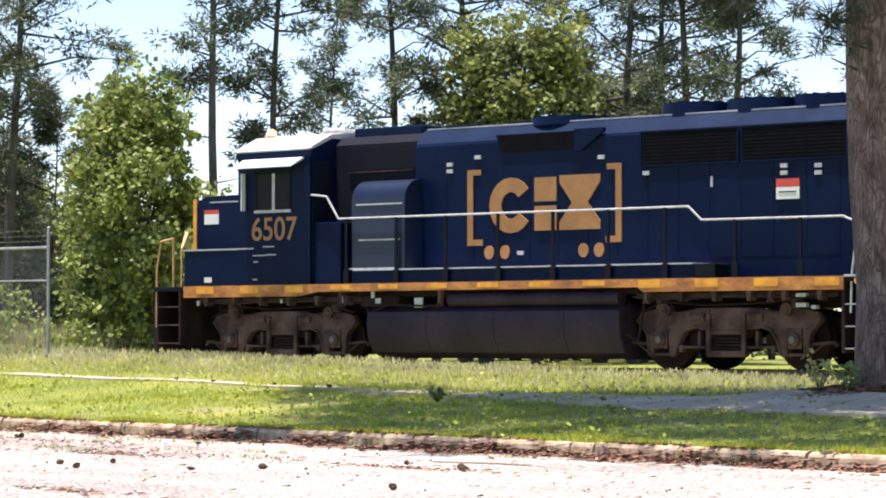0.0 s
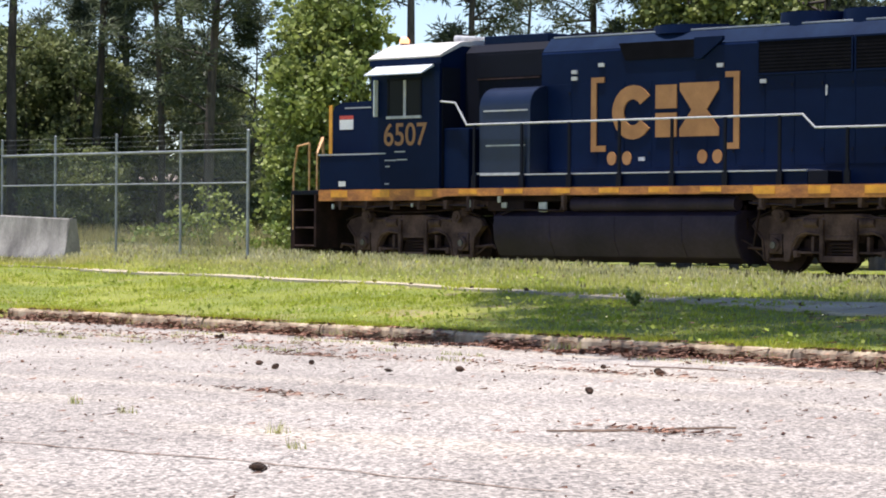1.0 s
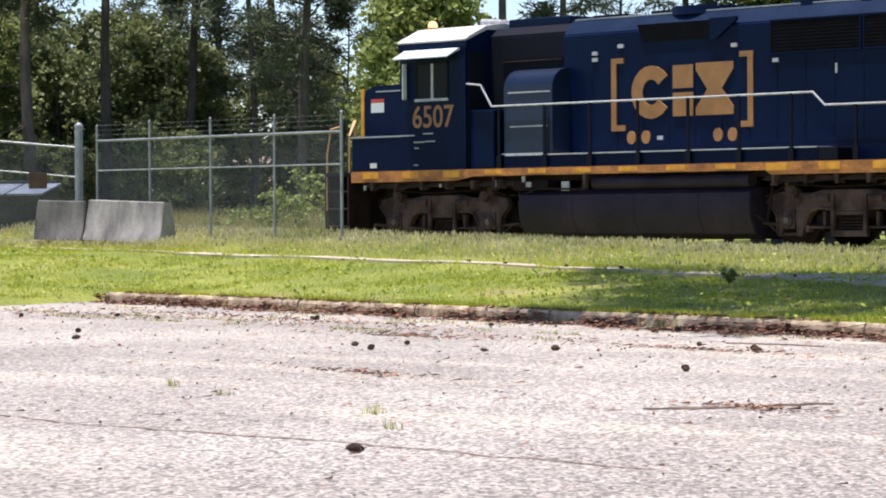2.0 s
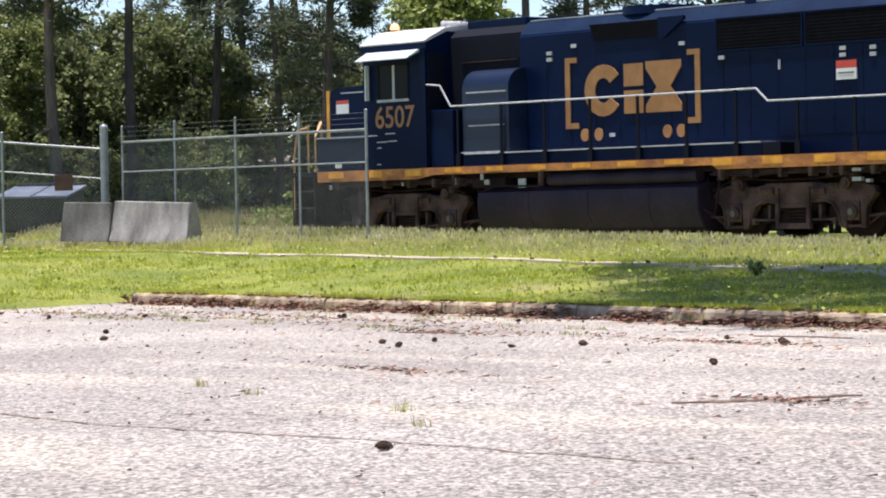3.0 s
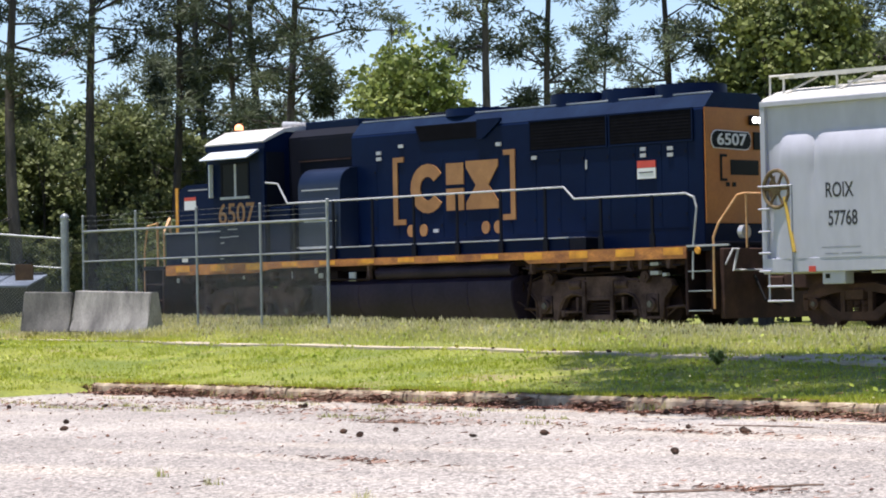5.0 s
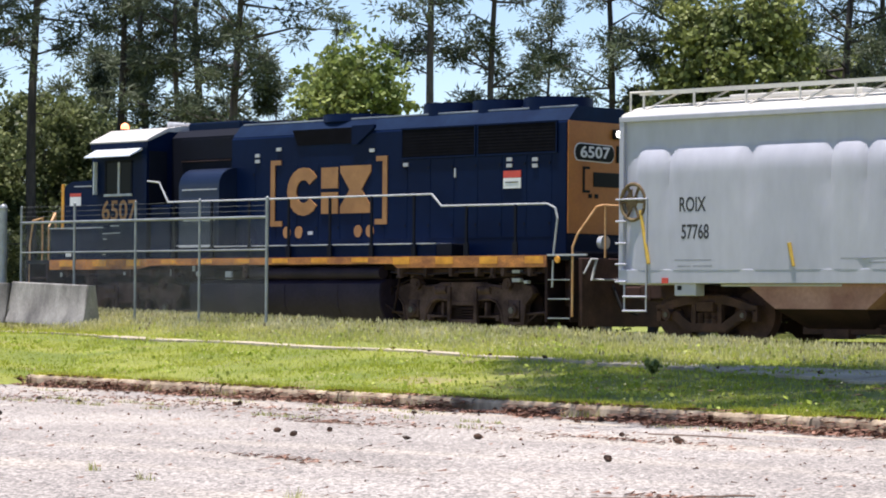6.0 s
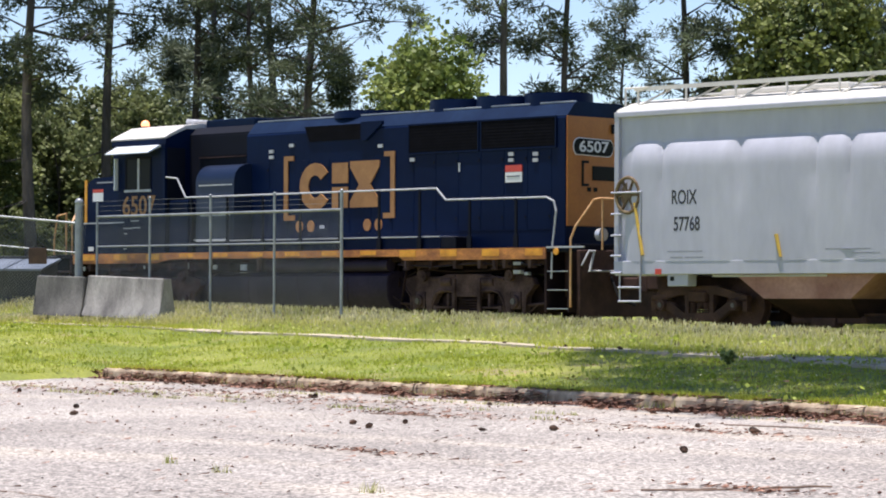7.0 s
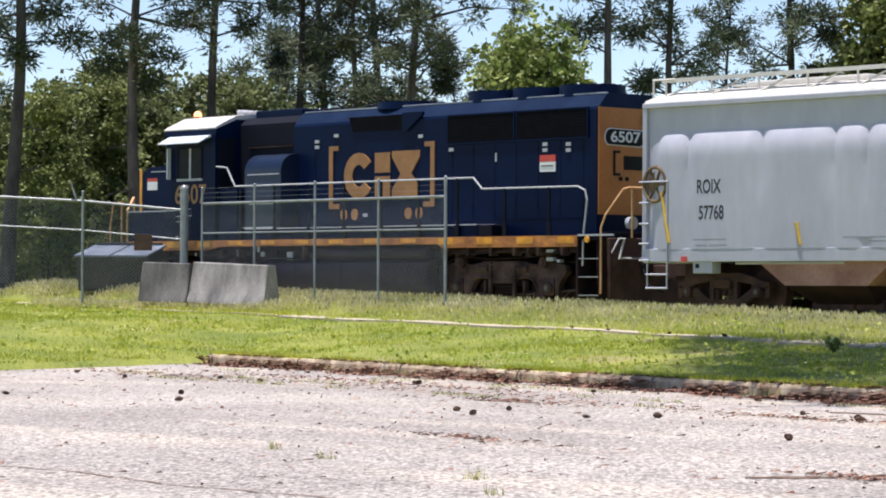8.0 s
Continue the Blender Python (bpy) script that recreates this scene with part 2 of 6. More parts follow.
M = {
    "blue": material("navy_paint", (0.0020, 0.0076, 0.033), (0.0038, 0.0122, 0.046), spec=0.07, rough=0.42, scale=0.7, fine=6, shade=0.08),
    # a lighter navy than the hood sides
    "blue_roof": material("navy_roof_paint", (0.0040, 0.0125, 0.040), (0.0075, 0.021, 0.056), spec=0.1, rough=0.6, scale=1.2, fine=9, shade=0.12),
    "dark_blue": material("sooty_navy_paint", (0.0024, 0.0036, 0.010), (0.0048, 0.0064, 0.016), spec=0.2, rough=0.75, scale=1.0, fine=9),
    "gold": material("gold_lettering", (0.30, 0.138, 0.045), (0.39, 0.19, 0.066), rough=0.5, scale=3, fine=30, shade=0.08),
    "sill": material("rusty_gold_sill", (0.30, 0.11, 0.04), (0.62, 0.25, 0.06), rough=0.7, scale=3.0, fine=22, shade=0.25, stretch=(1, 1, 2)),
    "stripe": material("reflective_gold_stripe", (0.62, 0.25, 0.025), (0.90, 0.42, 0.035), rough=0.45, scale=4, fine=40, shade=0.1),
    "orange": material("faded_orange_end_paint", (0.43, 0.146, 0.024), (0.53, 0.197, 0.036), rough=0.5, scale=1.5, fine=14, shade=0.08),
    "rail_paint": material("worn_white_handrail_paint", (0.36, 0.37, 0.40), (0.52, 0.53, 0.55), rough=0.5, scale=8, fine=60),
    "orange_rail": material("rusty_orange_handrail_paint", (0.55, 0.27, 0.10), (0.68, 0.42, 0.22), rough=0.6, scale=6, fine=50, shade=0.2),
    "white": material("white_paint", (0.72, 0.72, 0.71), (0.82, 0.82, 0.81), rough=0.5, scale=1.2, fine=20, shade=0.05),
    "visor": material("pale_sunshade", (0.55, 0.60, 0.66), (0.66, 0.70, 0.75), rough=0.4, scale=3, fine=30),
    "red": material("red_label", (0.55, 0.06, 0.04), rough=0.5),
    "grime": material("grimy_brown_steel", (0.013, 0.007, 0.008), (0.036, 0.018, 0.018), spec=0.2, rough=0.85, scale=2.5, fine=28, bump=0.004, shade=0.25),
    "truck": material("dusty_truck_casting", (0.042, 0.024, 0.025), (0.130, 0.082, 0.080), spec=0.2, rough=0.8, scale=3, fine=30, bump=0.004, shade=0.22),
    "tank": material("dusty_black_tank", (0.018, 0.012, 0.028), (0.040, 0.027, 0.048), spec=0.22, rough=0.6, scale=1.2, fine=12, shade=0.18),
    "rust": material("dark_rust", (0.036, 0.016, 0.014), (0.082, 0.041, 0.034), rough=0.9, scale=3, fine=30, shade=0.25),
    "tread": material("worn_wheel_steel", (0.10, 0.09, 0.085), (0.18, 0.165, 0.155), rough=0.5, metal=0.6, scale=5, fine=40),
    "grille": material("black_radiator_mesh", (0.003, 0.003, 0.005), (0.006, 0.006, 0.009), spec=0.08, rough=0.9, scale=6, fine=60),
    "black": material("black_number_board", (0.006, 0.006, 0.007), rough=0.5, spec=0.15),
    "glass": material("dark_cab_glass", (0.006, 0.007, 0.008), rough=0.4, spec=0.12),
    "lens": glowing("headlight_lens", (1.0, 0.96, 0.88), 6.0),
    "lens_off": material("clear_lamp_lens", (0.55, 0.56, 0.58), rough=0.15, metal=0.4),
    "amber": glowing("amber_beacon", (1.0, 0.36, 0.16), 1.6),
    "hopper": material("pale_grey_hopper_paint", (0.385, 0.395, 0.475), (0.485, 0.49, 0.565), rough=0.55, scale=0.5, fine=5, shade=0.07, stretch=(1, 1, 0.35)),
    "hopper_roof": material("off_white_hopper_roof", (0.56, 0.54, 0.50), (0.66, 0.64, 0.59), rough=0.6, scale=0.8, fine=8, shade=0.06),
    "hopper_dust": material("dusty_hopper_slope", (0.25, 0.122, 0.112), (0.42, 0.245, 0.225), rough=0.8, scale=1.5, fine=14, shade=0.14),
    "yellow": material("faded_yellow_lever", (0.55, 0.36, 0.06), rough=0.6, scale=8),
    "brown": material("brown_brake_wheel", (0.10, 0.06, 0.03), (0.20, 0.15, 0.08), rough=0.8, scale=12, fine=50),
    "ink": material("black_stencil", (0.03, 0.03, 0.035), rough=0.6),
    "rail": material("rail_steel", (0.10, 0.065, 0.05), (0.16, 0.11, 0.09), rough=0.6, metal=0.3, scale=6, fine=40),
    "tie": material("weathered_tie", (0.10, 0.085, 0.07), (0.17, 0.15, 0.13), rough=0.95, scale=3, fine=30, bump=0.01, stretch=(4, 0.6, 1)),
    "ballast": material("pale_ballast", (0.26, 0.24, 0.22), (0.42, 0.40, 0.37), rough=0.95, scale=2, fine=24, bump=0.02, shade=0.3, per_island=0.3),
    "road": road_material(),
    "soil": soil_material(),
    "walk": material("sandy_concrete_path", (0.36, 0.30, 0.215), (0.54, 0.465, 0.34), rough=0.9, scale=1.2, fine=30, bump=0.006, shade=0.15),
    "kerb": material("stained_concrete_kerb", (0.20, 0.135, 0.085), (0.58, 0.47, 0.33), rough=0.9, scale=3.4, fine=26, bump=0.006, shade=0.2),
    "concrete": material("weathered_barrier_concrete", (0.15, 0.14, 0.135), (0.37, 0.35, 0.33), rough=0.9, scale=2.6, fine=34, bump=0.008, shade=0.2, stretch=(1, 1, 0.5)),
    "cab_white": material("dulled_cream_roof_paint", (0.50, 0.475, 0.45), (0.64, 0.61, 0.58), rough=0.6, scale=1.4, fine=20, shade=0.1),
    # pale blue standing in for the sun's highlight on the hood roof edge
    "edge_highlight": material("roof_edge_highlight_blue", (0.14, 0.17, 0.22), (0.34, 0.37, 0.42), rough=0.5, scale=1.1, fine=12, shade=0.15),
    "sand": material("pale_dry_sand", (0.37, 0.315, 0.25), (0.50, 0.435, 0.35), rough=0.95, scale=3, fine=70, bump=0.004, shade=0.25),
    "faint_ink": material("faded_stencil", (0.24, 0.25, 0.29), (0.32, 0.33, 0.37), rough=0.6, scale=8),
    # darker grey concrete for the short left barrier
    "stained": material("darker_barrier_concrete", (0.075, 0.072, 0.070), (0.20, 0.19, 0.18), rough=0.9, scale=2.6, fine=34, bump=0.008, shade=0.2, stretch=(1, 1, 0.5)),
    "gloss_blue": material("glossy_navy_duct_paint", (0.0045, 0.0115, 0.036), (0.0075, 0.017, 0.048), spec=0.45, rough=0.40, scale=1.4, fine=10, shade=0.1),
    "clover": material("cream_clover_heads", (0.52, 0.50, 0.22), (0.72, 0.68, 0.40), rough=0.8, scale=6, per_island=0.25),
    "pale_heads": leaf_material("pale_fluffy_seed_heads", (0.56, 0.52, 0.30), (0.82, 0.76, 0.52), 0.5, 0.3),
    "broad_weeds": leaf_material("low_broad_weed_leaves", (0.30, 0.38, 0.05), (0.50, 0.52, 0.12), 0.45, 0.3),
    "chunks": material("red_brown_bark_bits", (0.085, 0.04, 0.03), (0.26, 0.135, 0.09), rough=0.95, scale=9, fine=60, per_island=0.5),
    "dirt": material("pine_straw_litter", (0.19, 0.09, 0.06), (0.36, 0.20, 0.135), rough=0.95, scale=3, fine=30, per_island=0.45, shade=0.2),
    "cone": material("pine_cone_scales", (0.055, 0.03, 0.02), (0.12, 0.065, 0.04), rough=0.85, scale=20, fine=120, per_object=0.4),
    "twig": material("grey_brown_twig", (0.16, 0.10, 0.07), (0.28, 0.20, 0.15), rough=0.9, scale=10, fine=80),
    "galv": material("galvanised_tube", (0.24, 0.255, 0.27), (0.35, 0.37, 0.385), rough=0.42, metal=0.35, scale=5, fine=50),
    "wire": material("galvanised_wire", (0.20, 0.21, 0.225), (0.32, 0.33, 0.345), rough=0.6, metal=0.2, scale=5),
    "sign": material("rusty_brown_plate", (0.055, 0.03, 0.02), (0.10, 0.055, 0.035), rough=0.8, scale=5, fine=40),
    "bin": material("black_bin_plastic", (0.020, 0.022, 0.026), (0.035, 0.037, 0.042), rough=0.6, scale=2, fine=20),
    "bin_lid": material("pale_bin_lid", (0.10, 0.12, 0.16), (0.18, 0.21, 0.26), rough=0.5, scale=2, fine=20),
    "bark": bark_material(),
    "far_bark": material("far_pine_bark", (0.045, 0.038, 0.036), (0.10, 0.085, 0.078), rough=0.95, scale=3, fine=12, shade=0.25, stretch=(1, 1, 0.25)),
    "needles": leaf_material("pine_needles", (0.055, 0.075, 0.048), (0.145, 0.17, 0.10), 0.30),
    "leaves": leaf_material("bright_broad_leaves", (0.13, 0.185, 0.045), (0.33, 0.37, 0.11), 0.30),
    "mid_leaves": leaf_material("mid_green_leaves", (0.095, 0.13, 0.045), (0.27, 0.30, 0.10), 0.32),
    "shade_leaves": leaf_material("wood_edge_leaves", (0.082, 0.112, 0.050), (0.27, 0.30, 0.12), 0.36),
    "grass": leaf_material("lawn_blades", (0.32, 0.38, 0.032), (0.54, 0.55, 0.085), 0.5, 0.28),
    "weeds": leaf_material("seeding_weeds", (0.37, 0.39, 0.11), (0.64, 0.60, 0.27), 0.5, 0.35),
    "dry": leaf_material("dry_straw_grass", (0.40, 0.36, 0.15), (0.66, 0.58, 0.32), 0.4, 0.4),
    "weed_heads": leaf_material("brown_seed_heads", (0.16, 0.12, 0.07), (0.42, 0.34, 0.22), 0.3, 0.5),
    "house": material("dark_siding", (0.07, 0.06, 0.055), (0.11, 0.095, 0.085), rough=0.7, scale=1),
    "roof": material("pale_shingles", (0.25, 0.215, 0.20), (0.36, 0.31, 0.29), rough=0.9, scale=3, fine=20),
}


# ---- mesh helpers ----
def part(name, bm, mat, parent=None, label="", smooth=None):
    """Links a bmesh as one mesh object, under a thing or part if one is given."""
    me = bpy.data.meshes.new(name)
    bmesh.ops.recalc_face_normals(bm, faces=bm.faces[:])
    bm.to_mesh(me)
    bm.free()
    if smooth:
        me.shade_smooth()
        me.set_sharp_from_angle(angle=radians(smooth))
    me.materials.append(M[mat])
    ob = new(name, me)
    if parent:
        ob.parent = parent
    if label:
        ob["label"] = label
    return ob


def thing(name, place, label, category, group="", kind=""):
    ob = new(name)
    ob.matrix_world = place
    ob.empty_display_size = 0.2
    return tagged(ob, label, category, group, kind)


def box(bm, x0, x1, y0, y1, z0, z1, bevel=0.0):
    x0, x1, y0, y1, z0, z1 = min(x0, x1), max(x0, x1), min(y0, y1), max(y0, y1), min(z0, z1), max(z0, z1)
    m = Matrix.Translation(((x0 + x1) / 2, (y0 + y1) / 2, (z0 + z1) / 2)) @ Matrix.Diagonal((x1 - x0, y1 - y0, z1 - z0, 1))
    vs = bmesh.ops.create_cube(bm, size=1, matrix=m)["verts"]
    if bevel:
        es = list({e for v in vs for e in v.link_edges})
        bmesh.ops.bevel(bm, geom=es, offset=bevel, segments=2, affect="EDGES", profile=0.6)
    return bm


def boxes(*list_of, bevel=0.0):
    bm = bmesh.new()
    for b in list_of:
        box(bm, *b, bevel=bevel)
    return bm


def tube(bm, p0, p1, r0, r1=None, seg=8, caps=True):
    p0, p1 = Vector(p0), Vector(p1)
    d = p1 - p0
    m = Matrix.Translation((p0 + p1) / 2) @ d.to_track_quat("Z", "Y").to_matrix().to_4x4()
    bmesh.ops.create_cone(bm, cap_ends=caps, segments=seg, radius1=r0, radius2=r0 if r1 is None else r1, depth=d.length, matrix=m)
    return bm


def pipe(bm, pts, r, seg=8):
    """A bent tube through the points, with mitred joints."""
    pts = [Vector(p) for p in pts]
    rings = []
    for i, p in enumerate(pts):
        a = (pts[i] - pts[i - 1]).normalized() if i else (pts[1] - p).normalized()
        b = (pts[i + 1] - p).normalized() if i < len(pts) - 1 else a
        t = (a + b).normalized()
        q = t.to_track_quat("Z", "Y")
        rr = r / max(0.5, t.dot(a))
        rings.append([bm.verts.new(p + q @ Vector((rr * math.cos(2 * math.pi * k / seg), rr * math.sin(2 * math.pi * k / seg), 0))) for k in range(seg)])
    for u, v in zip(rings, rings[1:]):
        best = min(range(seg), key=lambda s: sum((u[k].co - v[(k + s) % seg].co).length for k in range(seg)))
        for k in range(seg):
            bm.faces.new((u[k], u[(k + 1) % seg], v[(k + 1 + best) % seg], v[(k + best) % seg]))
    bm.faces.new(rings[0])
    bm.faces.new(rings[-1][::-1])
    return bm


def prism(bm, outline, axis, a, b, bevel=0.0):
    """Extrudes a closed outline. axis y: outline of (x, z); axis x: outline of (y, z)."""
    def at(u, v, w):
        return (u, w, v) if axis == "y" else (w, u, v) if axis == "x" else (u, v, w)
    lo = [bm.verts.new(at(u, v, a)) for u, v in outline]
    hi = [bm.verts.new(at(u, v, b)) for u, v in outline]
    n = len(outline)
    fs = [bm.faces.new(lo), bm.faces.new(hi)]
    for i in range(n):
        fs.append(bm.faces.new((lo[i], lo[(i + 1) % n], hi[(i + 1) % n], hi[i])))
    if bevel:
        es = list({e for f in fs[:2] for e in f.edges})
        bmesh.ops.bevel(bm, geom=es, offset=bevel, segments=2, affect="EDGES")
    return bm


def lettering(name, text, size, place, mat, parent, squeeze=1.0, depth=0.004, bold=0.0):
    """Raised lettering in the built-in font, baked to a mesh."""
    cu = bpy.data.curves.new(name, "FONT")
    cu.body, cu.size, cu.extrude, cu.align_x, cu.align_y, cu.offset = text, size, depth, "CENTER", "CENTER", bold
    tmp = new("lettering_source", cu)
    dg = bpy.context.evaluated_depsgraph_get()
    me = bpy.data.meshes.new_from_object(tmp.evaluated_get(dg))
    bpy.data.objects.remove(tmp)
    bpy.data.curves.remove(cu)
    me.transform(place @ Matrix.Diagonal((squeeze, 1, 1, 1)))
    me.materials.clear()
    me.materials.append(M[mat])
    ob = new(name, me)
    ob.parent = parent
    return ob


# ---- the ground ----
def edge_y(x):
    """The kerb line: it runs about eleven degrees off the track."""
    return 19.74 - 0.1925 * x


def edge_x(y):
    """Where the pavement ends and the lawn goes on."""
    return -34.0 - 0.3 * (y - 21.8)


def blend(a, b, w):
    w = min(1.0, max(0.0, w))
    return a + (b - a) * w


TREE_AT = (-19.0, 30.85)


def climb(x):
    return min(1.3, max(-0.3, (-x - 28.0) / 30.0))


def path_z(x):
    return -0.22 + 0.33 * climb(x)


def ground_z(x, y):
    q = max(y - edge_y(x), edge_x(y) - x)
    if y > 38.7:
        z = -0.2 if y < 43.6 else -0.28
        return z
    if q <= 0.16:
        return -0.80
    zs, zb = path_z(x), -0.10 + 0.62 * climb(x)
    q1 = y - edge_y(x)
    z = blend(-0.56, zs, (q - 0.1) / 5.4)
    if q1 > 6.3:
        z = blend(zs, zb, max(0.0, min(1.0, (q1 - 6.3) / max(0.5, 37.0 - edge_y(x) - 6.3))) ** 0.6)
    z += 0.30 * math.exp(-((x - TREE_AT[0]) ** 2 + (y - TREE_AT[1]) ** 2) / 3.5)
    z += 0.03 * noise.noise((x * 0.35, y * 0.35, 0)) * min(1, q)
    if y > 37.4:
        z = blend(z, -0.2, (y - 37.4) / 1.2)
    return z


def spaced(stops):
    out = []
    for a, b, step in stops:
        n = max(1, round((b - a) / step))
        out += [a + (b - a) * i / n for i in range(n)]
    return out + [stops[-1][1]]


def build_ground():
    xs = spaced([(-900, -200, 100), (-200, -80, 20), (-80, -60, 2), (-60, -10, 0.5), (-10, 60, 10), (60, 600, 90)])
    ys = spaced([(-400, -40, 60), (-40, 16, 8), (16, 20, 0.8), (20, 32, 0.25), (32, 46, 0.4), (46, 120, 8), (120, 1500, 150)])
    bm = bmesh.new()
    grid = [[bm.verts.new((x, y, ground_z(x, y))) for y in ys] for x in xs]
    for i in range(len(xs) - 1):
        for j in range(len(ys) - 1):
            bm.faces.new((grid[i][j], grid[i + 1][j], grid[i + 1][j + 1], grid[i][j + 1]))
    ground = part("ground", bm, "soil", smooth=60)
    tagged(ground, "rough sunlit lawn with straw and bare sandy patches", "ground", kind="structure")
    # pavement
    bm = bmesh.new()
    far = [(x, edge_y(x)) for x in (40, 10, -5, -15, -22, -29, -34)] + [(-35.62, 26.45)] + [(edge_x(y), y) for y in (24, 21, 17, 12, 4, -10)]
    ring = [bm.verts.new((x, y, -0.66)) for x, y in far + [(-10, -60), (40, -60)]]
    bm.faces.new(ring)
    road = part("road", bm, "road")
    tagged(road, "sun-bleached asphalt with pale stone chips and sand", "road", kind="structure")
    # kerb: lengths of cast concrete with open joints
    kerb = thing("kerb", pose(0, 0, 0), "low concrete kerb stained brown beside the lawn", "kerb", kind="structure")
    bm = bmesh.new()
    prism(bm, [(-0.02, -0.70), (0.16, -0.70), (0.16, -0.525), (0.06, -0.52), (0.018, -0.535), (0.0, -0.565)], "x", 0, 2.96)
    first = part("kerb_stone", bm, "kerb", kerb)
    ang = math.atan(-0.1925)
    x = -35.6
    step = 3.0 * math.cos(ang)
    i = 0
    while x < 12:
        ob = first if i == 0 else first.copy()
        if i:
            scene.collection.objects.link(ob)
        ob.matrix_basis = pose(x, edge_y(x), 0.004 * math.sin(i * 2.3), 0, 0, math.degrees(ang))
        x += step
        i += 1
    # sidewalk: slabs lying on the slope
    walk_way = thing("sidewalk", pose(0, 0, 0), "narrow pale concrete path half overgrown by grass", "sidewalk", kind="structure")
    x, i = -62.0, 0
    rnd = random.Random(5)
    while x < -8:
        x1 = x + 1.5
        near = 5.45 + 0.12 * rnd.random() - 1.0 * max(0.0, min(1.0, (x + 29) / 8))
        far_off = 6.05 + 0.25 * max(0.0, min(1.0, (x + 32) / 6)) + 0.1 * rnd.random()
        bm = bmesh.new()
        corners = [(x + 0.02, edge_y(x) + near), (x1 - 0.02, edge_y(x1) + near), (x1 - 0.02, edge_y(x1) + far_off), (x + 0.02, edge_y(x) + far_off)]
        top = [bm.verts.new((a, b, ground_z(a, b) + 0.035)) for a, b in corners]
        low = [bm.verts.new((a, b, ground_z(a, b) - 0.08)) for a, b in corners]
        bm.faces.new(top)
        bm.faces.new(low)
        for k in range(4):
            bm.faces.new((top[k], top[(k + 1) % 4], low[(k + 1) % 4], low[k]))
        part("paving_slab", bm, "walk", walk_way)
        x, i = x1, i + 1


TRACK_Y = 40.99


def build_track():
    track = thing("railway_track", pose(0, TRACK_Y, 0), "single railway track with weathered wooden ties", "railway track", kind="structure")
    prof = [(-0.07, -0.17), (0.07, -0.17), (0.07, -0.155), (0.012, -0.135), (0.012, -0.045), (0.036, -0.035), (0.036, -0.005), (0.028, 0), (-0.028, 0), (-0.036, -0.005), (-0.036, -0.035), (-0.012, -0.045), (-0.012, -0.135), (-0.07, -0.155)]
    for y in (-0.753, 0.753):
        bm = bmesh.new()
        prism(bm, [(y + a, b) for a, b in prof], "x", -220, 120)
        part("rail", bm, "rail", track)
    tie = part("tie", box(bmesh.new(), -0.11, 0.11, -1.3, 1.3, -0.34, -0.165, 0.01), "tie", track)
    tie.location.x = -70
    for i in range(1, 150):
        o = tie.copy()
        scene.collection.objects.link(o)
        o.location.x = -70 + i * 0.53
    rnd = random.Random(8)
    verts, faces = [], []
    for i in range(26000):
        x, y = rnd.uniform(-66, -8), rnd.gauss(0, 1.1)
        if abs(y) > 2.5:
            continue
        z, r = -0.215 + rnd.uniform(0, 0.03) - max(0, abs(y) - 1.7) * 0.08, rnd.uniform(0.02, 0.04)
        a = rnd.uniform(0, 6.3)
        b = len(verts)
        verts += [(x + r * math.cos(a + k * 2.09), y + r * math.sin(a + k * 2.09), z) for k in range(3)] + [(x + rnd.uniform(-.01, .01), y, z + r * 1.3)]
        faces += [(b, b + 1, b + 3), (b + 1, b + 2, b + 3), (b + 2, b, b + 3)]
    me = bpy.data.meshes.new("ballast")
    me.from_pydata(verts, [], faces)
    me.materials.append(M["ballast"])
    ob = new("ballast", me)
    ob.location = (0, TRACK_Y, 0)
    tagged(ob, "pale crushed stone ballast between the ties", "ballast", kind="stuff")


def blades(name, spots, mat, label, category, lean=0.5):
    """One object of many grass blades: spots are (x, y, z, height, width)."""
    rnd = random.Random(len(spots))
    verts, faces = [], []
    for x, y, z, h, w in spots:
        a, l = rnd.uniform(0, 6.283), rnd.uniform(0.05, lean) * h
        dx, dy = math.cos(a) * w, math.sin(a) * w
        b2 = rnd.uniform(0, 6.283)
        b = len(verts)
        verts += [(x - dx, y - dy, z - 0.02), (x + dx, y + dy, z - 0.02), (x + math.cos(b2) * l, y + math.sin(b2) * l, z + h)]
        faces.append((b, b + 1, b + 2))
    me = bpy.data.meshes.new(name)
    me.from_pydata(verts, [], faces)
    me.materials.append(M[mat])
    return tagged(new(name, me), label, category, kind="stuff")


def lumps(name, spots, mat, label, category):
    """One object of many small uneven lumps: spots are (x, y, z, radius)."""
    rnd = random.Random(len(spots))
    verts, faces = [], []
    for x, y, z, r in spots:
        b = len(verts)
        a = rnd.uniform(0, 6.283)
        for k in range(4):
            g = r * rnd.uniform(0.7, 1.4)
            verts.append((x + g * math.cos(a + k * 1.571), y + g * math.sin(a + k * 1.571), z + r * rnd.uniform(-0.2, 0.3)))
        verts += [(x, y, z + r * rnd.uniform(0.6, 1.0)), (x, y, z - r * 0.6)]
        for k in range(4):
            j = (k + 1) % 4
            faces += [(b + k, b + j, b + 4), (b + j, b + k, b + 5)]
    me = bpy.data.meshes.new(name)
    me.from_pydata(verts, [], faces)
    me.materials.append(M[mat])
    return tagged(new(name, me), label, category, kind="stuff")


